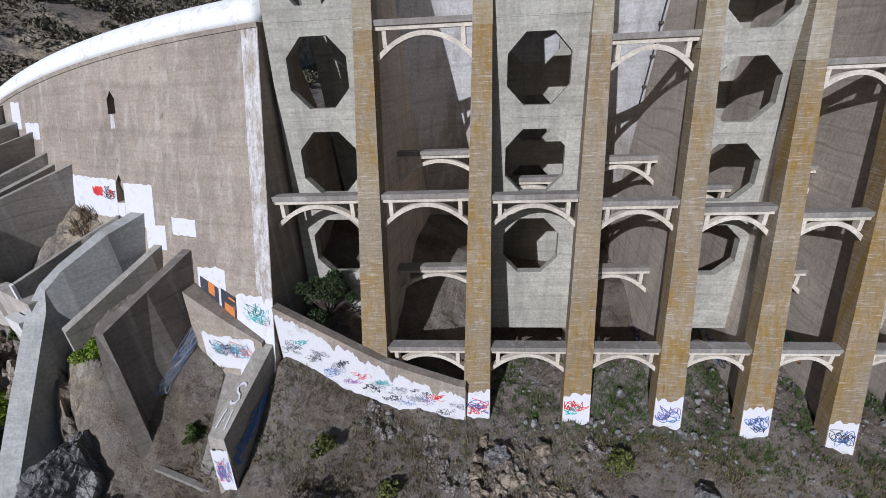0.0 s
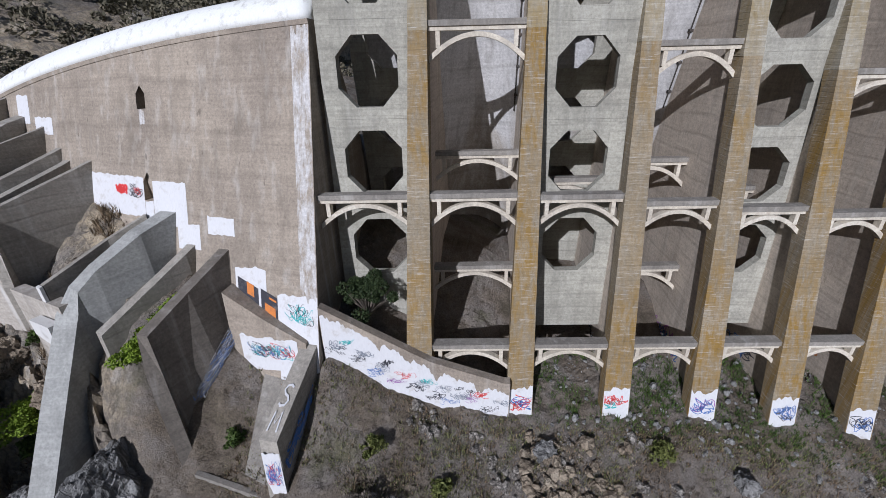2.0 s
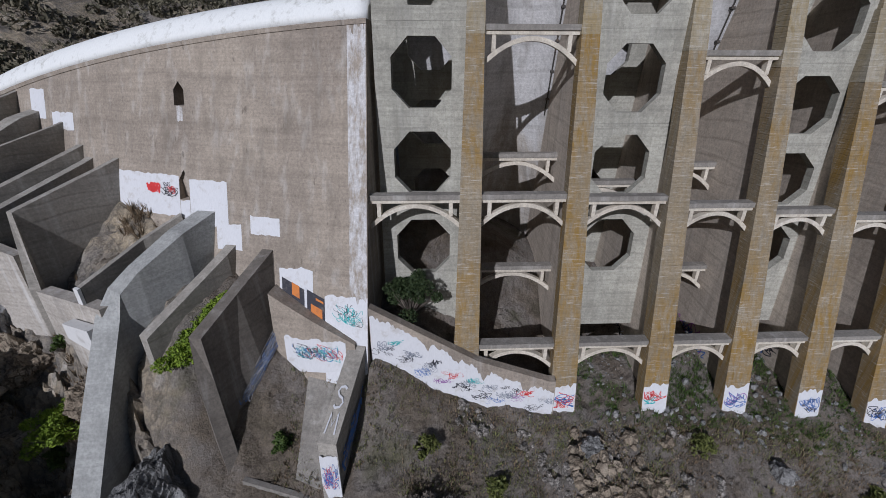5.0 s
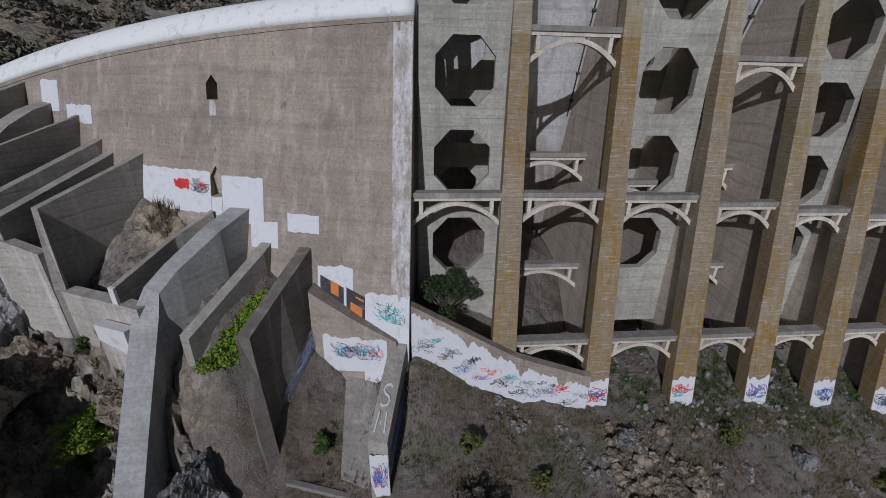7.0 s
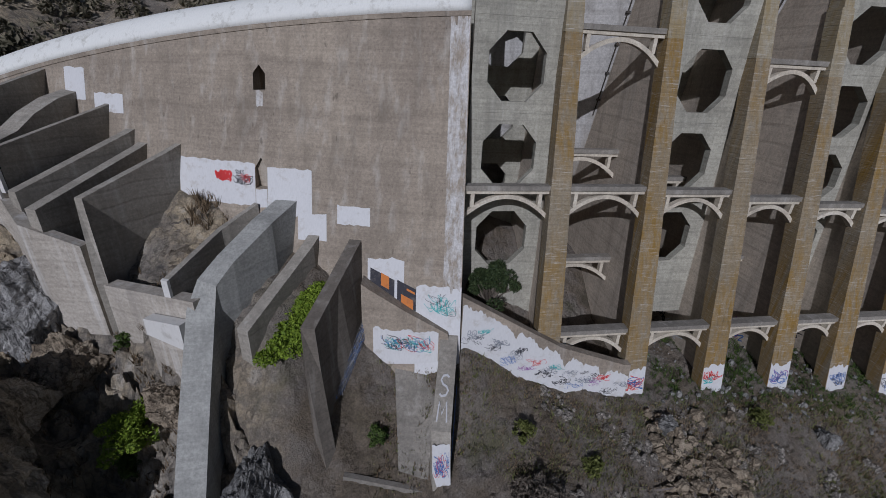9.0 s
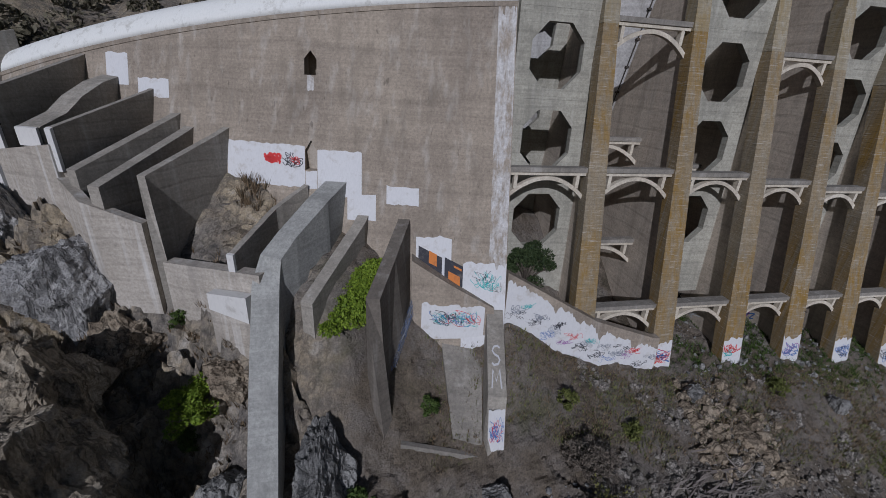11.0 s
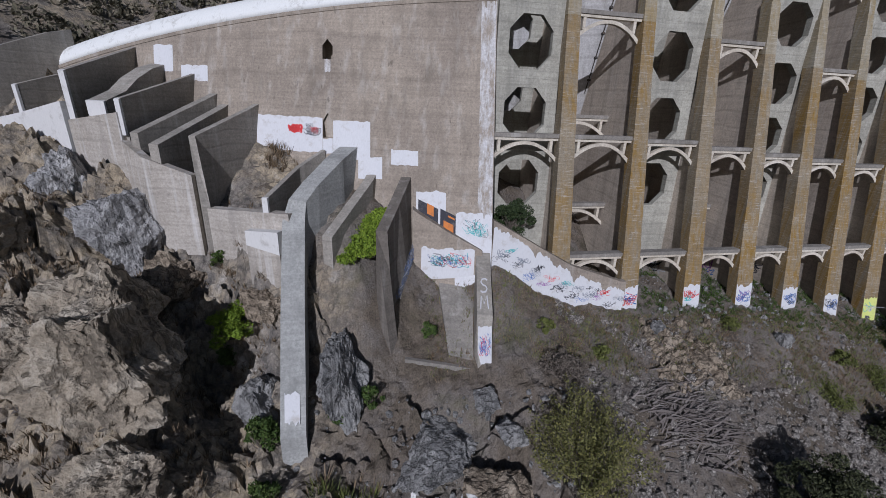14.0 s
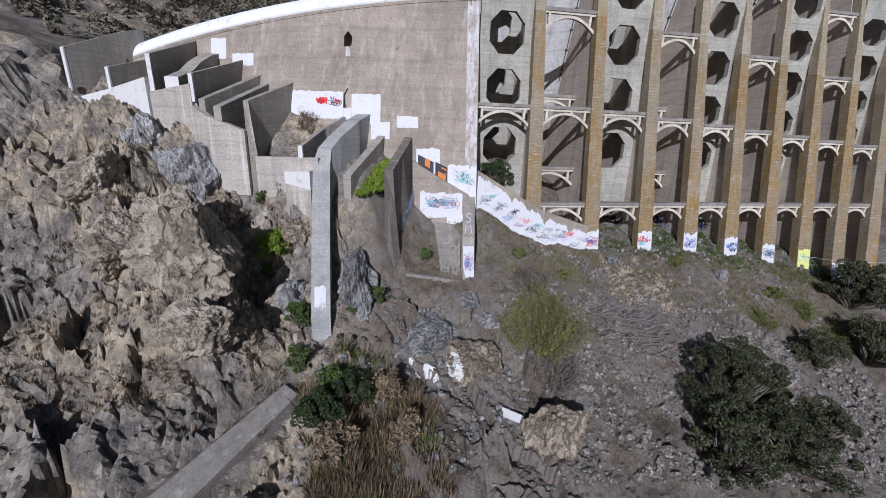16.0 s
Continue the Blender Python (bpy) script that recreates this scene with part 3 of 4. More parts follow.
# low painted wall seen below the diaphragms
for k in (2, 4):
    a, b = ENDS[k] + 0.41, ENDS[k + 1] - 0.41
    low = tagged(put("back_wall", box(a, b, 7.6, 8.0, 2.0, 7.4), WING), "low graffiti-covered concrete wall inside the bay", "wall", "bay walls")

    def on_low(u, v, off):
        return (u, 7.6 - off, v)

    patch("paint", on_low, a + 0.2, b - 0.2, lambda u: 5.6, lambda u: 7.1, WHITE, low)
    scrawl(on_low, a + 0.4, b - 0.4, 5.6, 7.0, LILAC, low, 7, 0.12)
    scrawl(on_low, a + 0.4, b - 0.4, 5.6, 7.0, RED, low, 5, 0.1)

# drain pipes on brackets where the vaults meet the buttresses
for k in (1, 3, 5, 7):
    px = ENDS[k + 1] - 0.62
    drain = thing("drain_pipe", "thin dark metal drain pipe running down the vault's edge", "pipe", "drain pipes")

    def pipe_at(z):
        return Vector((px, vault_y(z) + 0.12, z))

    rings = []
    for i in range(2):
        c = pipe_at((25.0, 45.0)[i])
        rings.append([(c.x + 0.07 * math.cos(a), c.y + 0.07 * math.sin(a), c.z) for a in (0, 1.05, 2.09, 3.14, 4.19, 5.24)])
    part("pipe", loft(rings), PIPE, drain)
    for i in range(8):
        c = pipe_at(26.5 + 2.4 * i)
        part("bracket", box(c.x - 0.1, c.x + 0.24, c.y - 0.1, c.y + 0.3, c.z - 0.1, c.z + 0.1), PIPE, drain)

# the dam's axis runs a little upstream towards the far abutment
for ob in [o for o in bpy.data.objects if o not in BEFORE and o.type == "MESH"]:
    for v in ob.data.vertices:
        v.co.y += 0.1 * (v.co.x - 7.0)


# ---- apron wall ----
def apron_top(x):
    return float(np.interp(x, (-7.9, -2.2, 0.2, 5.6), (13.5, 10.3, 9.0, 7.3)))


def curb_top(x):
    return float(np.interp(x, (-15.2, -14.6, -12.0, -8.9), (14.3, 13.9, 12.4, 10.8)))


def apron():
    rings = []
    for i in range(61):
        x = -7.9 + 14.0 * i / 60
        top = apron_top(x)
        y = -2.75 + 0.02 * x
        rings.append([(x, y, top), (x, y - 0.5, 2.0), (x, y + 0.7, 2.0), (x, y + 0.7, top)])
    tagged(put("apron_wall", loft(rings), WALL), "low sloping concrete apron wall at the foot of the bays", "retaining wall", kind="structure")


apron()


def apron_left():
    rings = []
    for i in range(31):
        x = -15.2 + 6.3 * i / 30
        top = curb_top(x)
        y = wall_y(x, 12.0) - 0.75
        rings.append([(x, y, top), (x, y - 0.7, 5.0), (x, y + 4.0, 5.0), (x, y + 4.0, top)])
    tagged(put("apron_curb", loft(rings), WALL), "sloping concrete curb on the wall above graffiti", "retaining wall", kind="structure")
    slab = loft([[(-12.8, -3.2, 8.0), (-9.6, -3.2, 8.1), (-9.6, -3.2, 6.0), (-12.8, -3.2, 6.0)], [(-12.2, -9.0, 3.6), (-10.2, -9.6, 3.5), (-10.2, -9.6, 2.0), (-12.2, -9.0, 2.0)]])
    tagged(put("ramp", slab, STRUT_TOP), "cracked grey concrete slab sloping down the bank", "concrete slab", kind="structure")


apron_left()


# ---- wing walls down the abutment ----
def wing(path, thick, bottoms, mat, label, name="wing_wall", flare=None):
    """A slab below a top line of places, with its bottom heights."""
    rings = []
    for i, ((x, y, z), zb) in enumerate(zip(path, bottoms)):
        a = Vector(path[max(0, i - 1)][:2])
        b = Vector(path[min(len(path) - 1, i + 1)][:2])
        side = Vector((-(b - a).y, (b - a).x)).normalized() * thick / 2
        rings.append([(x - side.x, y - side.y, zb), (x - side.x, y - side.y, z), (x + side.x, y + side.y, z), (x + side.x + (flare[i] if flare else 0.0), y + side.y, zb)])
    return tagged(put(name, bevelled(loft(rings), 0.06), mat), label, "wing wall", "abutment walls")


wing([(-20.8, 2.2, 19.3), (-22.0, -1.2, 18.3), (-23.6, -3.9, 16.6), (-24.4, -5.0, 15.5), (-24.6, -5.9, 14.0), (-24.2, -9.5, 8.8), (-23.48, -14.8, 1.16)], 1.7,
     [6, 6, 5, 4, 3, 0, -3], WING_SMOOTH, "tall smooth grey concrete wing wall with a steep sloping toe")
wing([(-18.8, 1.0, 17.1), (-19.2, -0.6, 16.4), (-22.0, -6.5, 13.0)], 0.9, [8, 8, 8], WING, "rough grey concrete wing wall above the rock")
# this wall's side faces away from the sun; that shade is in its colour
wing([(-15.7, 0.8, 17.2), (-15.85, -0.5, 16.7), (-16.8, -4.2, 15.2), (-17.7, -7.4, 13.8), (-17.4, -7.9, 10.5), (-16.65, -8.6, 3.6)], 0.9, [6, 4, 3, 2.5, 2.2, 2], WING_SHADED, "stained concrete wing wall with a raking front, darkened for its shaded side", flare=[2.8, 2.6, 1.4, 0.5, 0.2, 0.1])
wing([(-8.6, -1.5, 11.3), (-8.7, -2.7, 10.9), (-9.5, -9.3, 7.5), (-9.3, -9.9, 3.0)], 1.25, [5, 5, 1.5, 1], WING, "low concrete pier with a sloping top")
wing([(-29.7, 5.4, 22.6), (-30.4, 3.4, 21.9), (-32.9, -2.2, 19.9), (-32.1, -3.4, 14.4)], 0.6, [15, 14, 11, 10], WING, "broken-topped concrete wing wall beside rock fill")
wing([(-33.0, 6.4, 22.5), (-33.4, 5.0, 21.9), (-35.7, -2.6, 19.2)], 0.9, [15, 15, 13], WING, "low grey concrete wing wall with a worn top")
wing([(-34.1, 7.0, 23.4), (-34.5, 5.8, 22.9), (-37.8, -1.2, 19.9)], 0.9, [15, 15, 14], WING, "low grey concrete wing wall")
wing([(-36.3, 8.6, 25.2), (-36.6, 7.2, 24.7), (-38.9, -0.3, 22.5)], 0.45, [17, 17, 17], WING, "upright grey concrete wing wall")
wing([(-40.4, 10.0, 25.8), (-40.8, 7.4, 25.1), (-41.2, 5.4, 24.1), (-41.5, 3.9, 23.0), (-41.9, 1.7, 22.2)], 1.7, [17, 17, 17, 17, 17], WING, "thick concrete wing wall with a curved top")
wing([(-43.2, 12.0, 27.6), (-43.4, 10.0, 26.9), (-44.45, 2.4, 24.5)], 0.5, [17, 17, 17], WING, "tall grey concrete wing wall with a white front edge")
wing([(-48.2, 12.6, 25.4), (-51.2, 5.8, 23.2)], 0.5, [17, 17], WING, "grey concrete wing wall with a white front edge")
wing([(-53.0, 16.6, 29.0), (-54.0, 14.6, 28.4), (-57.5, 8.3, 25.4)], 0.6, [17, 17, 17], WING, "tall dark grey end wall of the abutment")
wing([(-57.9, 9.6, 22.6), (-72.0, 14.0, 20.4)], 0.6, [14, 14], WING, "long low grey wall past the abutment")
wing([(-24.8, -5.5, 14.6), (-31.9, -3.0, 14.3)], 0.9, [8, 8], LEDGE, "stained concrete ledge wall")
wing([(-23.4, 1.6, 18.7), (-25.3, -0.6, 17.4), (-26.75, -5.0, 15.75)], 0.45, [12, 12, 12], WING, "thin concrete wall edging the rock fill")
wing([(-57.7, 8.5, 19.5), (-51.1, 5.4, 20.7), (-45.0, 2.3, 22.0)], 0.6, [13, 13, 13], DIRTY_WHITE, "white-streaked plinth wall under the wing walls")
wing([(-44.6, 2.2, 20.5), (-39.0, -0.3, 21.4)], 0.7, [13, 13], LEDGE, "pale plinth wall under the curved wing wall")
wing([(-39.0, -0.4, 19.2), (-36.6, -2.4, 18.2), (-33.0, -2.7, 16.9)], 0.7, [10, 10, 10], LEDGE, "pale stained concrete base wall above the rock")
wing([(-25.6, -6.2, 13.3), (-28.4, -5.2, 13.1)], 0.7, [11.4, 11.9], DIRTY_WHITE, "white-painted low step below the ledge wall")
wing([(-25.6, -6.18, 11.39), (-28.4, -5.18, 11.89)], 0.64, [8, 8], LEDGE, "stained footing of the white step")
wing([(-15.8, -9.1, 3.45), (-10.2, -10.0, 3.0)], 0.35, [1, 1], STRUT_TOP, "low broken concrete kerb between two walls")


# ---- paint on the gravity wall and aprons ----
def on_wall(u, v, off):
    return (u, wall_y(u, v) - off, v)


def flat(z):
    return lambda u: z


for u0, u1, lo, hi in ((-29.9, -23.52, 18.4, 21.45), (-23.48, -22.57, 18.4, 19.66), (-22.53, -19.1, 18.0, 21.3), (-20.2, -18.0, 16.4, 18.3), (-17.2, -14.75, 17.75, 19.05), (-11.3, -8.02, 6.0, 13.9),
                       (-14.9, -12.2, 13.9, 15.6), (-40.9, -38.7, 25.0, 27.4), (-37.8, -34.9, 24.2, 25.6)):
    patch("white_paint", on_wall, u0, u1, flat(lo), flat(hi), WHITE, WALL_OB, 0.3, 0.12 if hi > 16 else 0.35)
patch("lime_run", on_wall, -23.3, -22.75, flat(25.4), flat(26.45), LIME, WALL_OB, 0.1, 0.2)
patch("lime_band", on_wall, -9.35, -8.05, flat(14.1), flat(31.7), LIME, WALL_OB, 0.1, 1.5)


def on_door(u, v, off):
    return (u, wall_y(-23.0, 21.9) + 0.3 - off, v)


patch("sealed_door", on_door, -23.45, -22.6, flat(19.72), flat(21.6), WHITE, WALL_OB, 0.3, 0.0)


def above(f, d):
    return lambda u, v, off: f(u, v, off + d)


on_white = above(on_wall, 0.014)
scrawl(on_white, -26.9, -25.3, 19.9, 21.0, RED, WALL_OB, 7, 0.2)
scrawl(on_white, -25.4, -23.7, 19.7, 21.1, BLACK, WALL_OB, 8, 0.05)
scrawl(on_white, -25.0, -23.9, 19.8, 20.9, RED, WALL_OB, 4, 0.05)
scrawl(on_white, -10.8, -8.4, 11.6, 13.6, TEAL, WALL_OB, 11, 0.03)
scrawl(on_white, -10.6, -8.3, 11.4, 13.6, BLACK, WALL_OB, 6, 0.025)
for u0, u1, lo, hi, m in ((-14.7, -12.9, 13.1, 14.9, BLACK), (-12.7, -11.3, 12.3, 14.2, BLACK), (-13.9, -13.3, 13.7, 14.6, ORANGE), (-12.4, -11.5, 12.45, 13.2, ORANGE), (-12.0, -11.4, 13.5, 13.65, ORANGE)):
    patch("mural_block", above(on_wall, 0.02 if m is ORANGE else 0.01), u0, u1, lambda u, lo=lo, u0=u0: lo - 0.42 * (u - u0), lambda u, hi=hi, u0=u0: hi - 0.42 * (u - u0), m, WALL_OB, 0.3, 0.02)
patch("mural_stripe", above(on_wall, 0.02), -12.9, -12.7, flat(12.6), flat(14.3), SILVER, WALL_OB, 0.1, 0.05)


def on_apron(u, v, off):
    top = apron_top(u)
    return (u, -2.75 + 0.02 * u - 0.5 * (top - v) / (top - 2.0) - off, v)


APRON = bpy.data.objects["apron_wall"]
patch("white_paint", on_apron, -7.85, 6.05, lambda u: 3.4 if u > 3 else 4.0, lambda u: apron_top(u) - 0.4 - 1.3 * max(0, noise.noise(Vector((u * 0.9, 0, 0)))) - 0.5 * abs(noise.noise(Vector((u * 2.6, 3, 0)))) - 0.35 * ramp01(u, -2, 2), WHITE, APRON, 0.14, 0.3)
for i in range(22):
    u = -7.0 + 12.2 * i / 21
    lo, hi = ground_z(u, -3.6) + 0.1, apron_top(u) - 0.9
    c = lo + (hi - lo) * (0.3 + 0.45 * ((i * 7) % 5) / 4)
    scrawl(above(on_apron, 0.014), u - random.uniform(0.5, 1.0), u + random.uniform(0.5, 1.0), c - random.uniform(0.35, 0.75), c + random.uniform(0.3, 0.7), (BLACK, SLATE, TEAL, BLACK, SLATE, BLUE, SLATE, BLACK, LILAC, RED)[i % 10], APRON, 7, (0.022, 0.04, 0.028)[i % 3])
CURB = bpy.data.objects["apron_curb"]


def on_curb(u, v, off):
    top = curb_top(u)
    return (u, wall_y(u, 12.0) - 0.75 - 0.7 * (top - v) / (top - 5.0) - off, v)


patch("white_paint", on_curb, -14.4, -9.6, flat(7.6), lambda u: 10.9 + 0.1 * math.sin(u * 3), WHITE, CURB, 0.2, 0.2)
for m, n in ((BLACK, 10), (TEAL, 8), (BLUE, 5), (RED, 3)):
    scrawl(above(on_curb, 0.014), -13.8, -9.9, 8.9, 10.8, m, CURB, n + 3, 0.035)

# toe paint on the wing walls and the pier
def wing_face(a, b, c, d):
    """A face given by its lower left, lower right, upper left and upper right corners; u and v run from 0 to 1."""
    a, b, c, d = (Vector(p) for p in (a, b, c, d))
    n = (b - a).cross(c - a).normalized()
    return lambda u, v, off: tuple((a.lerp(b, u)).lerp(c.lerp(d, u), v) + n * off)


def wall_named(words):
    return [o for o in bpy.data.objects if words in o.get("label", "")][0]


PIER, TOE = wall_named("low concrete pier"), wall_named("steep sloping toe")
blade_side = wing_face((-16.72, -7.0, 6.0), (-14.6, -2.1, 10.6), (-16.82, -7.0, 8.0), (-15.05, -2.1, 12.8))
for m in (SILVER, SLATE, BLUE, SLATE):
    scrawl(above(blade_side, 0.02), 0.1, 0.97, 0.02, 0.8, m, wall_named("raking front"), 9, 0.012)
pier_toe = wing_face((-9.95, -9.98, 3.2), (-8.68, -9.88, 3.2), (-10.1, -9.42, 7.4), (-8.9, -9.3, 7.4))
patch("white_paint", pier_toe, 0.03, 0.97, flat(0.02), flat(0.8), WHITE, PIER, 0.1, 0.04)
for m in (BLUE, RED, BLUE):
    scrawl(above(pier_toe, 0.02), 0.1, 0.9, 0.1, 0.72, m, PIER, 7, 0.012)
pier_top = wing_face((-10.05, -9.1, 7.64), (-8.9, -9.1, 7.64), (-9.5, -4.0, 10.3), (-8.3, -4.0, 10.3))


def strokes(at, lines, width, mat, parent):
    """Sprayed letters as flat strokes along open lines of (u, v)."""
    verts, faces = [], []
    for pts in lines:
        base = len(verts)
        for k, (u, v) in enumerate(pts):
            a, b = pts[max(0, k - 1)], pts[min(len(pts) - 1, k + 1)]
            d = Vector((b[0] - a[0], (b[1] - a[1]) * 3.0)).normalized()
            verts += [at(u - d.y * width, v + d.x * width / 3, 0.03), at(u + d.y * width, v - d.x * width / 3, 0.03)]
        faces += [(base + 2 * k, base + 2 * k + 1, base + 2 * k + 3, base + 2 * k + 2) for k in range(len(pts) - 1)]
    me = bpy.data.meshes.new("sprayed_letter")
    me.from_pydata(verts, [], faces)
    me.materials.append(mat)
    new("sprayed_letter", me).parent = parent


strokes(pier_top, [[(0.74, 0.56), (0.6, 0.59), (0.38, 0.58), (0.28, 0.53), (0.4, 0.48), (0.62, 0.45), (0.72, 0.40), (0.6, 0.35), (0.36, 0.34), (0.24, 0.37)]], 0.045, SILVER, PIER)
strokes(pier_top, [[(0.2, 0.06), (0.28, 0.28), (0.46, 0.14), (0.68, 0.28), (0.76, 0.05)]], 0.045, SILVER, PIER)
pier_side = wing_face((-8.72, -9.8, 3.6), (-7.9, -3.0, 8.5), (-8.85, -9.1, 7.0), (-8.0, -3.0, 10.4))
scrawl(pier_side, 0.05, 0.8, 0.1, 0.7, BLUE, PIER, 10, 0.03)
toe = wing_face((-24.35, -14.45, 1.74), (-22.75, -14.3, 1.74), (-24.55, -13.05, 3.75), (-22.95, -12.9, 3.75))
patch("white_paint", above(toe, 0.06), 0.16, 0.8, flat(0.08), flat(0.92), WHITE, TOE, 0.06, 0.16)


# ---- plants ----
def fill(name, verts, faces, mat, parent=None, kind="", label="", category=""):
    me = bpy.data.meshes.new(name)
    me.from_pydata(verts, [], faces)
    me.materials.append(mat)
    ob = new(name, me)
    ob.parent = parent
    return tagged(ob, label, category, kind=kind)


def leaves(centres, n, size, rng, flatten=1.0):
    """Loose leaf blades in clumps about the centres (x, y, z, rx, ry, rz)."""
    verts, faces = [], []
    c = np.array(centres)
    pick = rng.integers(0, len(c), n)
    d = rng.normal(size=(n, 3))
    d /= np.linalg.norm(d, axis=1)[:, None]
    r = rng.uniform(0.45, 1.08, n) ** 0.6
    p = c[pick, :3] + d * r[:, None] * c[pick, 3:]
    a = rng.normal(size=(n, 3))
    a[:, 2] *= flatten
    a /= np.linalg.norm(a, axis=1)[:, None]
    b = np.cross(a, rng.normal(size=(n, 3)))
    b /= np.linalg.norm(b, axis=1)[:, None]
    s_ = (size * rng.uniform(0.5, 1.4, n))[:, None]
    q = np.stack([p - a * s_, p + b * s_ * 0.42, p + a * s_, p - b * s_ * 0.42], 1).reshape(-1, 3)
    return [tuple(v) for v in q], [(4 * i, 4 * i + 1, 4 * i + 2, 4 * i + 3) for i in range(n)]


def twigs(base, ends, radius):
    verts, faces = [], []
    for e in ends:
        b, e = Vector(base), Vector(e)
        mid = b.lerp(e, 0.5) + Vector((random.uniform(-1, 1), random.uniform(-1, 1), random.uniform(0, 1))) * (e - b).length * 0.1
        side = (e - b).cross(Vector((0.3, 0.2, 1))).normalized()
        up = side.cross(e - b).normalized()
        k = len(verts)
        for p, r in ((b, radius), (mid, radius * 0.6), (e, radius * 0.15)):
            verts += [tuple(p + side * r), tuple(p - side * r * 0.5 + up * r * 0.87), tuple(p - side * r * 0.5 - up * r * 0.87)]
        for j in (0, 3):
            for i in range(3):
                faces.append((k + j + i, k + j + (i + 1) % 3, k + j + 3 + (i + 1) % 3, k + j + 3 + i))
    return verts, faces


def shrub(name, x, y, r, height, mat, n, size, label, seed, category="shrub", z=None, bare=0.0, clumps=30):
    rng = np.random.default_rng(seed)
    random.seed(seed)
    z = ground_z(x, y) if z is None else z
    top = thing(name, label, category)
    lobes = []
    for i in range(clumps):
        a, d, h = rng.uniform(0, 6.3), r * rng.uniform(0.05, 1.0), rng.uniform(0.22 + bare, 1.0)
        d *= 1.15 - 0.6 * h
        q = r * rng.uniform(0.12, 0.32) * (30 / clumps) ** 0.4
        lobes.append((x + d * math.cos(a), y + d * math.sin(a), z + height * h, q, q, q * rng.uniform(0.6, 1.0)))
    v, f = twigs((x, y, z - 0.3), [(l[0] + random.uniform(-.3, .3), l[1] + random.uniform(-.3, .3), l[2]) for l in lobes for _ in range(4)], 0.03 + 0.015 * r)
    fill("branchwork", v, f, TWIG, top)
    v, f = leaves(lobes, n, size, rng)
    fill("foliage", v, f, mat, top)
    return top


def fan_bush(name, x, y, spread, height, mat, n, size, stems, label, seed, category="bush", leafy_from=0.35):
    """Upright stems that fan out from a broad foot, with leaves along their upper part."""
    rng = np.random.default_rng(seed)
    random.seed(seed)
    top = thing(name, label, category)
    v, f, spots = [], [], []
    for i in range(stems):
        a, d = rng.uniform(0, 6.3), spread * rng.uniform(0.05, 1.0) ** 0.7
        fx, fy = x + 0.45 * d * math.cos(a), y + 0.45 * d * math.sin(a)
        foot = Vector((fx, fy, ground_z(fx, fy) - 0.2))
        l = height * rng.uniform(0.55, 1.1) * (1.0 - 0.35 * d / spread)
        tip = foot + Vector((0.75 * d * math.cos(a) + rng.normal() * 0.3, 0.75 * d * math.sin(a) + rng.normal() * 0.3, l))
        tv, tf = twigs(foot, [tip], 0.035)
        f += [tuple(k + len(v) for k in q) for q in tf]
        v += tv
        for u in np.arange(leafy_from + rng.uniform(-0.1, 0.15), 1.02, 0.13):
            p = foot.lerp(tip, u)
            spots.append((p.x, p.y, p.z, 0.3, 0.3, 0.42))
    fill("branchwork", v, f, TWIG, top)
    v, f = leaves(spots, n, size, rng)
    fill("foliage", v, f, mat, top)
    return top


fan_bush("willow", -3.3, -17.0, 3.4, 6.2, LEAF_WILLOW, 17000, 0.1, 210, "olive-green feathery willow bush on the rocky slope", 4)
fan_bush("bare_bush", -2.8, -19.2, 2.4, 3.4, TWIG, 2500, 0.1, 160, "bare brown twiggy bush below the willow", 28)
shrub("bay_bush", -5.4, 0.6, 2.5, 3.3, LEAF_DARK, 11000, 0.12, "dark green leafy bush growing behind the apron wall", 3, z=11.0)
shrub("bare_bush", -3.2, -11.2, 2.0, 2.2, TWIG, 4200, 0.1, "bare dark twiggy bush on the slope", 5, "bush")
shrub("dark_tree", 13.4, -20.4, 4.8, 6.5, LEAF_TREE, 40000, 0.11, "dense dark green tree on the stony bank", 6, "tree", clumps=85)
shrub("dark_tree", 16.5, -24.2, 4.4, 6.0, LEAF_TREE, 32000, 0.11, "dense green tree on the stony bank", 7, "tree", clumps=85)
shrub("dark_tree", 42.0, -5.0, 4.5, 6.0, LEAF_TREE, 18000, 0.16, "dark green tree beside the dam's far end", 8, "tree", clumps=85)
shrub("dark_tree", 38.0, -12.0, 4.0, 5.0, LEAF_TREE, 14000, 0.16, "green tree on the far stony bank", 9, "tree", clumps=85)
shrub("dark_tree", 30.5, -12.5, 3.0, 3.6, LEAF_TREE, 14000, 0.12, "dark green tree on the far stony bank", 30, "tree", clumps=60)
shrub("dark_tree", 10.5, -25.0, 3.6, 5.0, LEAF_TREE, 16000, 0.14, "dense dark green tree at the bank's foot", 26, "tree", clumps=85)
shrub("yellow_green_bush", -29.6, -7.6, 2.4, 2.0, LEAF_LIME, 8500, 0.11, "bright yellow-green bush in a rock cleft", 10, "bush")
shrub("green_bush", -30.3, -8.0, 1.2, 1.4, LEAF_GREEN, 1800, 0.15, "green bush in a rock cleft", 11, "bush")
shrub("green_bush", -25.0, -17.0, 1.4, 2.4, LEAF_GREEN, 3000, 0.13, "green bush at the wing wall's toe", 29, "bush")
shrub("green_bush", -25.6, -14.6, 1.3, 2.4, LEAF_GREEN, 2600, 0.15, "green bush climbing beside the wing wall's toe", 12, "bush")
shrub("green_bush", -20.6, -13.2, 0.9, 1.4, LEAF_GREEN, 1500, 0.14, "small green bush below the grey outcrop", 13, "bush")
shrub("green_bush", -18.4, -12.4, 1.0, 1.5, LEAF_GREEN, 1600, 0.14, "small green bush below the grey outcrop", 14, "bush")
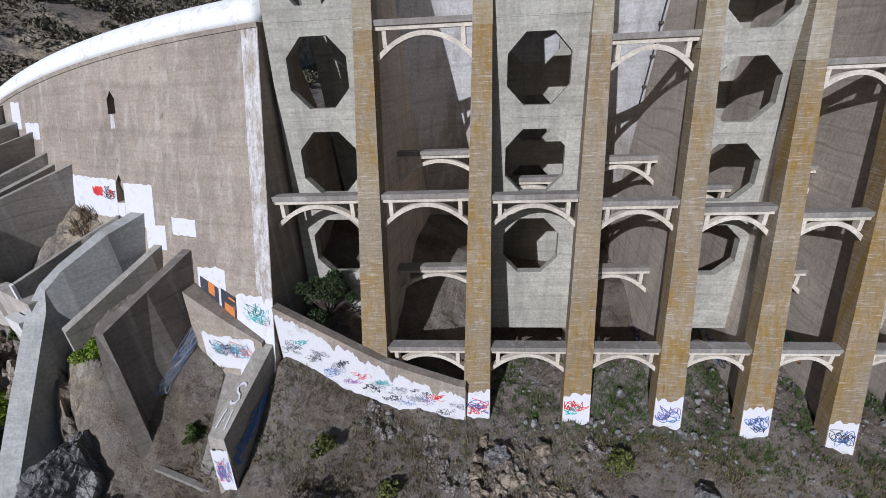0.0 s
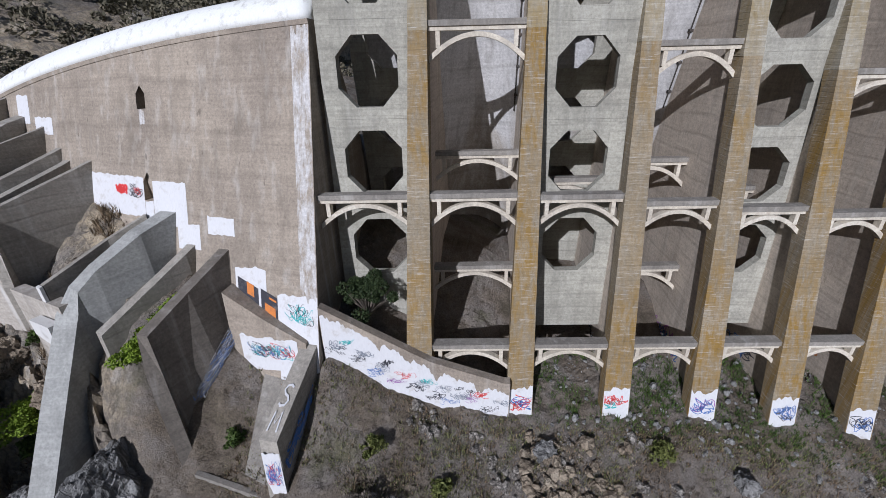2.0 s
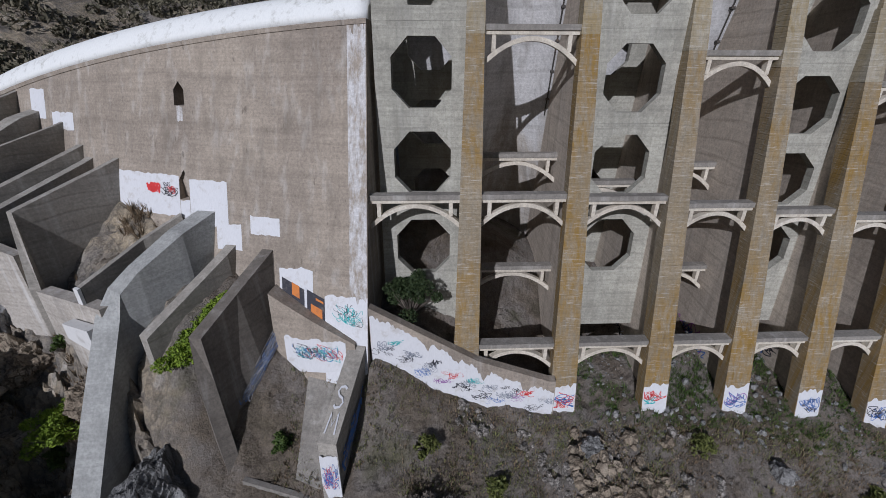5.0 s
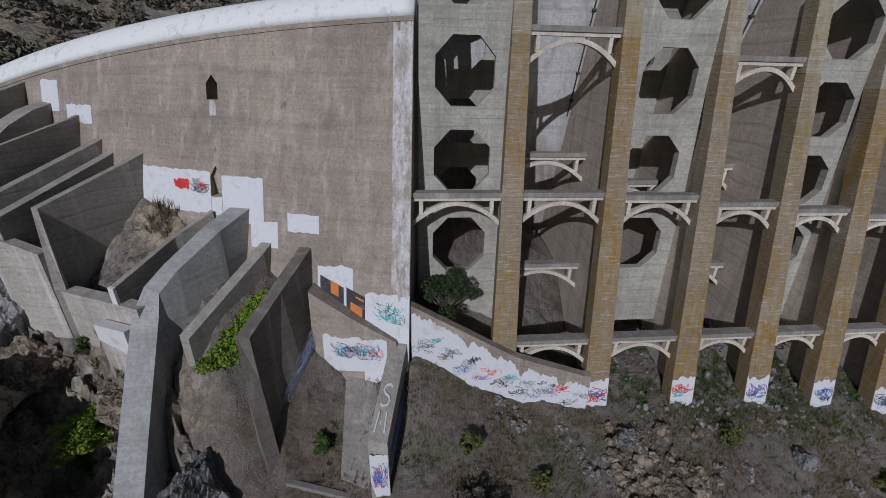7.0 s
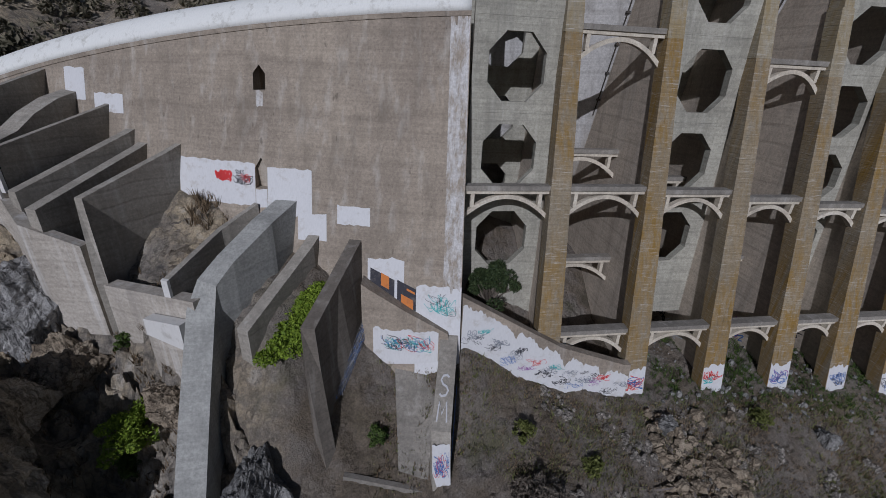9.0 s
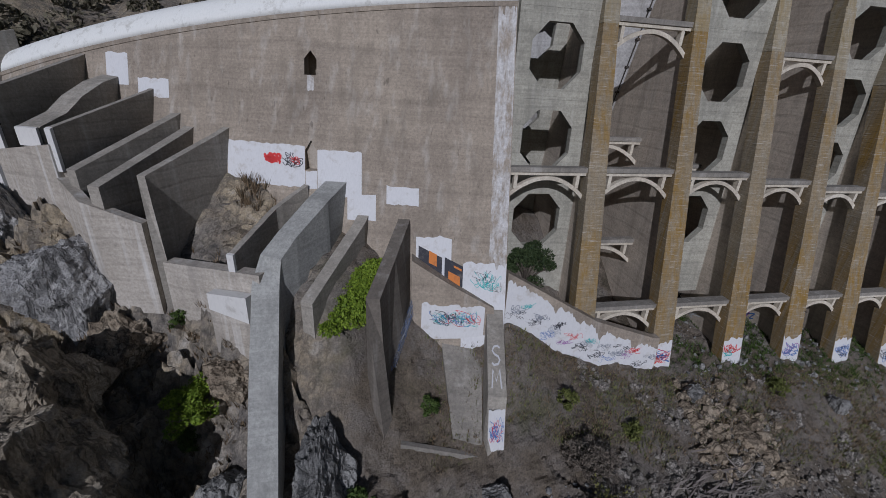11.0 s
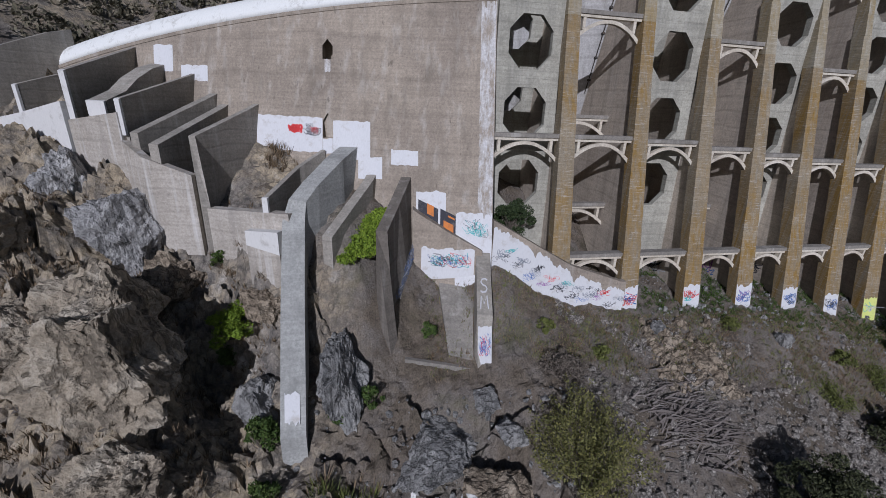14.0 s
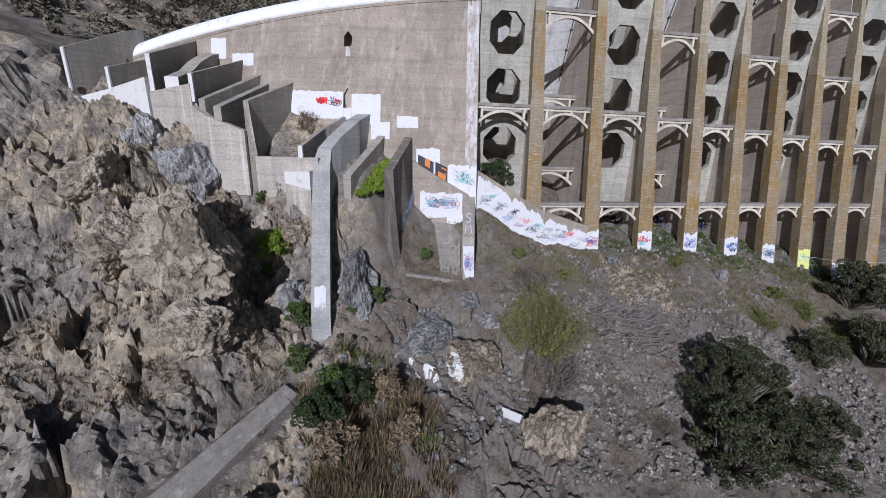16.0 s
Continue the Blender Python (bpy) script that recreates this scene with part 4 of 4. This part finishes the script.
shrub("green_bush", -13.6, -7.2, 0.9, 1.0, LEAF_GREEN, 1300, 0.13, "low green bush beside the wing wall", 15, "bush")
shrub("green_bush", -31.6, -3.6, 0.8, 1.4, LEAF_GREEN, 1200, 0.14, "green tuft below the ledge wall", 16, "bush")

shrub("dry_bush", -17.0, -20.5, 1.7, 2.2, STRAW, 2600, 0.2, "dry straw-brown bush in the gully", 17, "bush")
shrub("dry_bush", -20.5, -24.5, 2.0, 2.4, STRAW, 3000, 0.2, "dry straw-brown bush in the gully", 18, "bush")
shrub("dry_bush", -15.4, -24.0, 1.6, 2.0, STRAW, 2400, 0.2, "dry straw-brown bush in the gully", 19, "bush")
shrub("gully_bush", -21.5, -20.0, 1.6, 1.6, LEAF_GREEN, 2600, 0.16, "dark green bush at the head of the gully", 20, "bush")
shrub("gully_bush", -21.8, -23.2, 2.3, 1.9, LEAF_DARK, 7000, 0.13, "dark green bush in the shaded gully", 31, "bush")
shrub("gully_bush", -20.0, -21.2, 1.8, 1.8, LEAF_DARK, 5000, 0.13, "dark green bush in the shaded gully", 32, "bush")
shrub("slope_bush", 1.5, -8.5, 1.0, 0.9, LEAF_OLIVE, 1100, 0.14, "low olive bush on the slope", 22, "bush")
shrub("slope_bush", -3.5, -7.0, 1.1, 0.9, LEAF_OLIVE, 1200, 0.14, "low olive bush on the slope", 23, "bush")
shrub("slope_bush", 17.0, -4.4, 1.1, 0.9, LEAF_OLIVE, 1200, 0.14, "low olive bush below the buttresses", 24, "bush")
shrub("slope_bush", 30.0, -5.5, 1.4, 1.0, LEAF_OLIVE, 1400, 0.15, "low olive bush below the buttresses", 25, "bush")

for i, (bx, by, br) in enumerate(((26.0, -9.0, 1.6), (34.0, -6.5, 1.3), (36.5, -9.0, 2.2), (42.0, -9.5, 2.4))):
    fan_bush("scrub_bush", bx, by, br, 1.6, LEAF_OLIVE, 2600, 0.1, 60, "low olive scrub bush on the far slope", 100 + i, leafy_from=0.2)

# ivy lying between two wing walls
rng = np.random.default_rng(21)
mat_of_ivy = []
for i in range(46):
    u, w = rng.uniform(0, 1), rng.uniform(0, 1)
    a = Vector((-20.9, -7.0, 11.3)).lerp(Vector((-18.3, -8.0, 11.5)), w)
    b = Vector((-18.3, -2.8, 14.0)).lerp(Vector((-16.9, -3.2, 14.6)), w)
    p = a.lerp(b, u)
    mat_of_ivy.append((p.x, p.y, p.z, 0.75, 0.75, 0.32))
v, f = leaves(mat_of_ivy, 9000, 0.13, rng)
fill("ivy", v, f, LEAF_LIME, None, "stuff", "bright lime-green ivy between two wing walls", "ivy")


def tufts(name, spots, height, mat, label, category, seed, blades=9, spread=0.22):
    rng = np.random.default_rng(seed)
    verts, faces = [], []
    for x, y, z in spots:
        for _ in range(blades):
            a, l, h = rng.uniform(0, 6.3), rng.uniform(0, spread), height * rng.uniform(0.5, 1.2)
            bx, by = x + l * math.cos(a), y + l * math.sin(a)
            w = 0.035 + 0.012 * height
            k = len(verts)
            lean = rng.uniform(0.1, 0.9) * h
            verts += [(bx - w * math.sin(a), by + w * math.cos(a), z - 0.1), (bx + w * math.sin(a), by - w * math.cos(a), z - 0.1), (bx + lean * math.cos(a), by + lean * math.sin(a), z + h)]
            faces.append((k, k + 1, k + 2))
    return fill(name, verts, faces, mat, None, "stuff", label, category)


def spread_spots(n, x0, x1, y0, y1, seed, keep=lambda x, y: True):
    rng = np.random.default_rng(seed)
    out = []
    while len(out) < n:
        x, y = rng.uniform(x0, x1), rng.uniform(y0, y1)
        if noise.noise(Vector((x * 0.25, y * 0.25, seed))) > rng.uniform(-0.5, 0.35) and keep(x, y):
            out.append((x, y, ground_z(x, y)))
    return out


def open_slope(x, y):
    return not (-26 < x < -14 and y > -9) and y < -3.2 + max(0, x - 8) * 0.09


def grassy(x, y):
    return open_slope(x, y) and y > -9.5 - 2.5 * noise.noise(Vector((x * 0.2, 0.0, 5.0)))


def in_gully(x, y):
    return math.hypot((x + 18.5 + 0.25 * (y + 22)) / 5.2, (y + 23) / 6.5) + 0.5 * noise.noise(Vector((x * 0.4, y * 0.4, 3))) < 0.95


tufts("dry_grass", spread_spots(3000, -14, 40, -16, 0, 31, grassy), 0.24, STRAW, "dry straw-coloured grass on the slope", "grass", 32, 7, 0.3)
tufts("green_grass", spread_spots(3600, -14, 46, -12, 0, 33, grassy), 0.22, LEAF_GRASS, "olive-green grass on the slope", "grass", 34, 7, 0.3)
tufts("bay_grass", spread_spots(1800, 7.5, 44, -3, 5, 35), 0.3, LEAF_GREEN, "green grass between the buttresses", "grass", 36)
tufts("reeds", spread_spots(1900, -27, -12, -31, -17, 37, in_gully), 0.85, STRAW, "tall dry reeds in the gully", "reeds", 38, 9, 0.6)
tufts("gully_grass", spread_spots(600, -27, -13, -29, -16, 39, in_gully), 0.7, LEAF_OLIVE, "olive grass among the reeds", "grass", 40, 8, 0.35)
tufts("cliff_grass", spread_spots(1500, -50, -26, -24, -1, 41), 0.45, STRAW, "dry grass on cliff ledges", "grass", 42)
tufts("fill_grass", spread_spots(60, -28.5, -25, 1.2, 3.0, 43), 0.9, STRAW, "dry grass tufts on the rock fill", "grass", 44)

# brush on the hillside behind the crest
rng = np.random.default_rng(51)
blobs = []
for i in range(800):
    x, y = rng.uniform(-130, -30), rng.uniform(22, 95)
    q = rng.uniform(0.8, 2.4)
    blobs.append((x, y, ground_z(x, y) + q * 0.4, q, q, q * 0.8))
v, f = leaves(blobs, 70000, 0.42, rng)
fill("hillside_brush", v, f, LEAF_BRUSH, None, "stuff", "dark scrub covering the hillside behind the dam", "brush")


# ---- stones ----
def stone_shape(rng, detail=1):
    bm = bmesh.new()
    bmesh.ops.create_icosphere(bm, subdivisions=detail, radius=1.0)
    n = Vector(rng.normal(size=3))
    cuts = [(Vector(rng.normal(size=3)).normalized(), rng.uniform(0.5, 0.9)) for _ in range(7 if detail == 1 else 22)]
    for v in bm.verts:
        for m, d in cuts:
            over = v.co.dot(m) - d
            if over > 0:
                v.co -= m * over
        if detail > 1:
            v.co *= 0.92 + 0.16 * (noise.ridged_multi_fractal(v.co * 1.5 + n * 3, 0.8, 2.1, 6, 1.0, 2.0) - 0.9) + 0.10 * noise.fractal(v.co * 3.0 + n, 0.6, 2.0, 5)
        v.co.z *= 0.8
    return bm


def rubble(name, spots, mat, label, seed):
    rng = np.random.default_rng(seed)
    shapes = []
    for _ in range(8):
        bm = stone_shape(rng)
        shapes.append((np.array([v.co[:] for v in bm.verts]), [[v.index for v in f_.verts] for f_ in bm.faces]))
        bm.free()
    verts, faces = [], []
    for x, y, z, r in spots:
        p, fs = shapes[rng.integers(0, 8)]
        m = np.array((Euler(rng.uniform(0, 6.3, 3)).to_matrix()))
        q = (p * r * rng.uniform(0.6, 1.3, 3)) @ m.T + np.array((x, y, z + r * 0.15))
        k = len(verts)
        verts += [tuple(v) for v in q]
        faces += [tuple(k + i for i in f_) for f_ in fs]
    return fill(name, verts, faces, mat, None, "stuff", label, "rubble")


def stones(n, x0, x1, y0, y1, small, big, seed, keep=lambda x, y: True):
    rng = np.random.default_rng(seed)
    out = []
    while len(out) < n:
        x, y = rng.uniform(x0, x1), rng.uniform(y0, y1)
        if noise.noise(Vector((x * 0.3, y * 0.3, seed))) > rng.uniform(-0.6, 0.4) and keep(x, y):
            out.append((x, y, ground_z(x, y), small + (big - small) * rng.uniform(0, 1) ** 4))
    return out


def stony(x, y):
    return open_slope(x, y) and (y < -9.5 or noise.noise(Vector((x * 0.35, y * 0.35, 12.0))) > 0.22)


rubble("rubble", stones(7500, -3, 36, -26, -3, 0.06, 0.5, 61, stony), STONE, "grey broken stones scattered on the slope", 62)
rubble("rubble", stones(420, 7, 15, -11, -4, 0.15, 0.75, 63, open_slope), BOULDER, "heap of broken brown stones below the buttresses", 64)
rubble("rubble", stones(900, -24, -2, -26, -12, 0.08, 0.45, 65), GREY_ROCK, "grey stones lying in the gully", 66)
rubble("rubble", stones(700, 8, 44, -4, 5, 0.08, 0.4, 67), GREY_ROCK, "grey stones lying between the buttresses", 68)


def boulder(x, y, r, sx, sz, mat, label, seed, lift=0.3, turn=None):
    rng = np.random.default_rng(seed)
    bm = stone_shape(rng, 6 if r > 2.4 else 5)
    bmesh.ops.scale(bm, verts=bm.verts, vec=(1.25, 1.25, 1.25))
    for v in bm.verts:
        v.co = Vector((v.co.x * r * sx, v.co.y * r, v.co.z * r * sz))
    ob = tagged(put("boulder", bm, mat), label, "boulder", "boulders")
    ob.location = (x, y, ground_z(x, y) + r * lift)
    ob.rotation_euler = (0, 0, rng.uniform(0, 6) if turn is None else turn)
    return ob


def flank_paint(ob, way, reach, seed):
    """Worn white paint on the faces of a boulder that look one way."""
    verts, faces = [], []
    way = Vector(way).normalized()
    for f in ob.data.polygons:
        if f.center.normalized().dot(way) > reach and noise.noise(f.center * 1.3 + Vector((seed, 0, 0))) > -0.15:
            k = len(verts)
            verts += [tuple(ob.data.vertices[i].co + f.normal * 0.025) for i in f.vertices]
            faces.append(tuple(range(k, len(verts))))
    me = bpy.data.meshes.new("white_paint")
    me.from_pydata(verts, [], faces)
    me.materials.append(DIRTY_WHITE)
    tagged(new("white_paint", me), kind="stuff").parent = ob


flank_paint(boulder(-9.9, -18.6, 2.35, 1.0, 1.05, BOULDER, "large brown boulder with white paint on its flank", 71, 0.3, 0.0), (-1.0, -0.5, 0.0), 0.82, 3)


def ground_blotch(x, y, r, seed):
    """A splash of old white paint on the bedrock."""
    rng = np.random.default_rng(seed)
    bm = bmesh.new()
    ring = []
    for i in range(18):
        a, d = i / 18 * 2 * math.pi, r * rng.uniform(0.55, 1.15)
        px, py = x + d * math.cos(a), y + 0.8 * d * math.sin(a)
        ring.append(bm.verts.new((px, py, ground_z(px, py) + 0.16)))
    mid = bm.verts.new((x, y, ground_z(x, y) + 0.2))
    for i in range(18):
        bm.faces.new((mid, ring[i], ring[(i + 1) % 18]))
    tagged(put("paint_splash", bm, DIRTY_WHITE), "splash of white paint on grey bedrock", "paint", "paint splashes", "structure")


for i, (bx, by, br) in enumerate(((-13.6, -17.9, 0.62), (-13.0, -18.6, 0.36), (-14.5, -18.3, 0.3), (-15.2, -17.2, 0.28))):
    ground_blotch(bx, by, br, 300 + i)

boulder(-3.5, -23.2, 2.2, 0.8, 1.7, BOULDER, "tall pointed brown boulder", 72)
boulder(-9.6, -12.4, 1.2, 1.0, 0.9, GREY_ROCK, "grey boulder below the pier", 73)
boulder(-8.2, -15.0, 1.1, 1.2, 0.8, GREY_ROCK, "grey angular boulder beside the willow", 74)
boulder(-13.4, -14.8, 2.6, 1.4, 0.7, GREY_ROCK, "broad grey rock outcrop", 75, 0.0)
boulder(8.6, -5.0, 0.9, 1.0, 1.1, GREY_ROCK, "pale grey boulder on the rubble heap", 76)
boulder(11.4, -8.4, 1.0, 1.2, 0.8, BOULDER, "brown block on the rubble heap", 77)
boulder(22.5, -5.2, 0.9, 0.9, 1.2, GREY_ROCK, "grey boulder on the slope", 78)
boulder(-20.5, -10.6, 4.8, 0.42, 0.95, GREY_ROCK, "long grey schist outcrop between two wing walls", 79, -0.05, 0.12)
boulder(-37.0, -10.0, 3.8, 1.1, 1.3, CLIFF, "big tan fractured crag on the cliff", 80, 0.0)
boulder(-34.2, -14.6, 4.2, 0.9, 1.25, CLIFF, "big tan fractured crag on the cliff", 83, -0.1)
boulder(-40.8, -11.6, 3.6, 1.0, 1.1, CLIFF, "big tan fractured crag on the cliff", 84, -0.2)
boulder(-32.0, -18.0, 2.8, 1.1, 1.1, CLIFF, "tan fractured crag at the cliff's foot", 85, -0.1)
boulder(-27.4, -6.8, 1.6, 1.1, 1.1, BOULDER, "brown rock beside the tall wing wall", 86, 0.0)
boulder(-27.0, -11.6, 1.7, 0.9, 1.3, GREY_ROCK, "grey rock beside the tall wing wall", 87, 0.0)
boulder(-46.0, -6.0, 3.0, 1.2, 1.1, CLIFF, "tan crag below the abutment", 88, -0.1)
boulder(-45.0, 1.4, 3.0, 0.85, 1.3, PALE_ROCK, "grey-white crag below the wing walls", 81, -0.35, 0.3)
boulder(-38.2, -2.4, 4.2, 0.5, 1.35, PALE_ROCK, "leaning grey rock slab below the walls", 82, -0.1, -0.35)
boulder(-35.2, -4.0, 2.6, 0.7, 1.3, BOULDER, "brown fractured rock below the base wall", 89, -0.2, -0.5)

# heap of dead branches
random.seed(90)
v, f = [], []
for i in range(260):
    x, y = random.gauss(6.8, 2.2), random.gauss(-13.4, 1.3)
    z = ground_z(x, y) + random.uniform(0.05, 0.6)
    a, l = random.gauss(0.35, 0.55), random.uniform(0.8, 3.8)
    tv, tf = twigs((x, y, z), [(x + l * math.cos(a), y + l * math.sin(a), z + random.uniform(-0.3, 0.5))], random.uniform(0.03, 0.1))
    f += [tuple(k + len(v) for k in q) for q in tf]
    v += tv
fill("dead_branches", v, f, DEAD_WOOD, None, "stuff", "heap of grey dead branches on the slope", "branches")


# ---- path in the gully ----
def gully_path():
    rings = []
    for i in range(13):
        u = i / 12
        p = Vector((-25.2, -19.2, -3.2)).lerp(Vector((-32.0, -29.5, -5.6)), u)
        w = 1.0 + 0.5 * u
        rings.append([(p.x - w * 0.75, p.y + w * 0.66, p.z - 2.5), (p.x - w * 0.75, p.y + w * 0.66, p.z), (p.x + w * 0.75, p.y - w * 0.66, p.z + 0.02), (p.x + w * 0.75, p.y - w * 0.66, p.z - 2.5)])
    tagged(put("path", loft(rings), STRUT_TOP), "dusty concrete path along the foot of the cliff", "path", kind="structure")


gully_path()


def painted_block():
    x, y = -6.9, -21.6
    bm = bevelled(box(-1.0, 1.0, -0.45, 0.45, -0.5, 0.5), 0.12, 2)
    for v in bm.verts:
        v.co += 0.12 * noise.noise_vector(v.co * 1.7)
    ob = tagged(put("fallen_block", bm, GREY_ROCK), "fallen grey block with a white-painted top", "block")
    ob.location, ob.rotation_euler = (x, y, ground_z(x, y) + 0.35), (0.5, 0.1, -0.5)
    bm = box(-0.85, 0.85, -0.38, 0.3, 0.52, 0.56)
    part("white_paint", bm, DIRTY_WHITE, ob)


painted_block()

# sagging cable at the far end
v, f = [], []
pts = [Vector((38.0, 0.2, 2.9)).lerp(Vector((60.0, -2.0, 4.6)), i / 14) - Vector((0, 0, 1.4 * math.sin(math.pi * i / 14))) for i in range(15)]
for a, b in zip(pts, pts[1:]):
    tv, tf = twigs(a, [b], 0.04)
    f += [tuple(k + len(v) for k in q) for q in tf]
    v += tv
fill("cable", v, f, SILVER, None, "", "thin pale cable slung from the last buttress", "cable")


# white-painted front edges of the wing walls
for a, b, zb, w in (((-44.46, 2.34, 24.5), (-44.5, 2.14, 24.4), 19.4, 0.54), ((-51.22, 5.76, 23.2), (-51.3, 5.58, 23.1), 20.0, 0.54), ((-38.92, -0.36, 22.5), (-38.98, -0.55, 22.4), 19.6, 0.5),
                    ((-41.92, 1.62, 22.2), (-41.96, 1.45, 22.15), 20.9, 1.74), ((-57.53, 8.24, 25.4), (-57.62, 8.08, 25.3), 18.4, 0.64), ((-26.77, -5.06, 15.75), (-26.83, -5.24, 15.7), 14.5, 0.5)):
    wing([a, b], w, [zb, zb], DIRTY_WHITE, "white-painted front edge of a wing wall", "painted_edge")
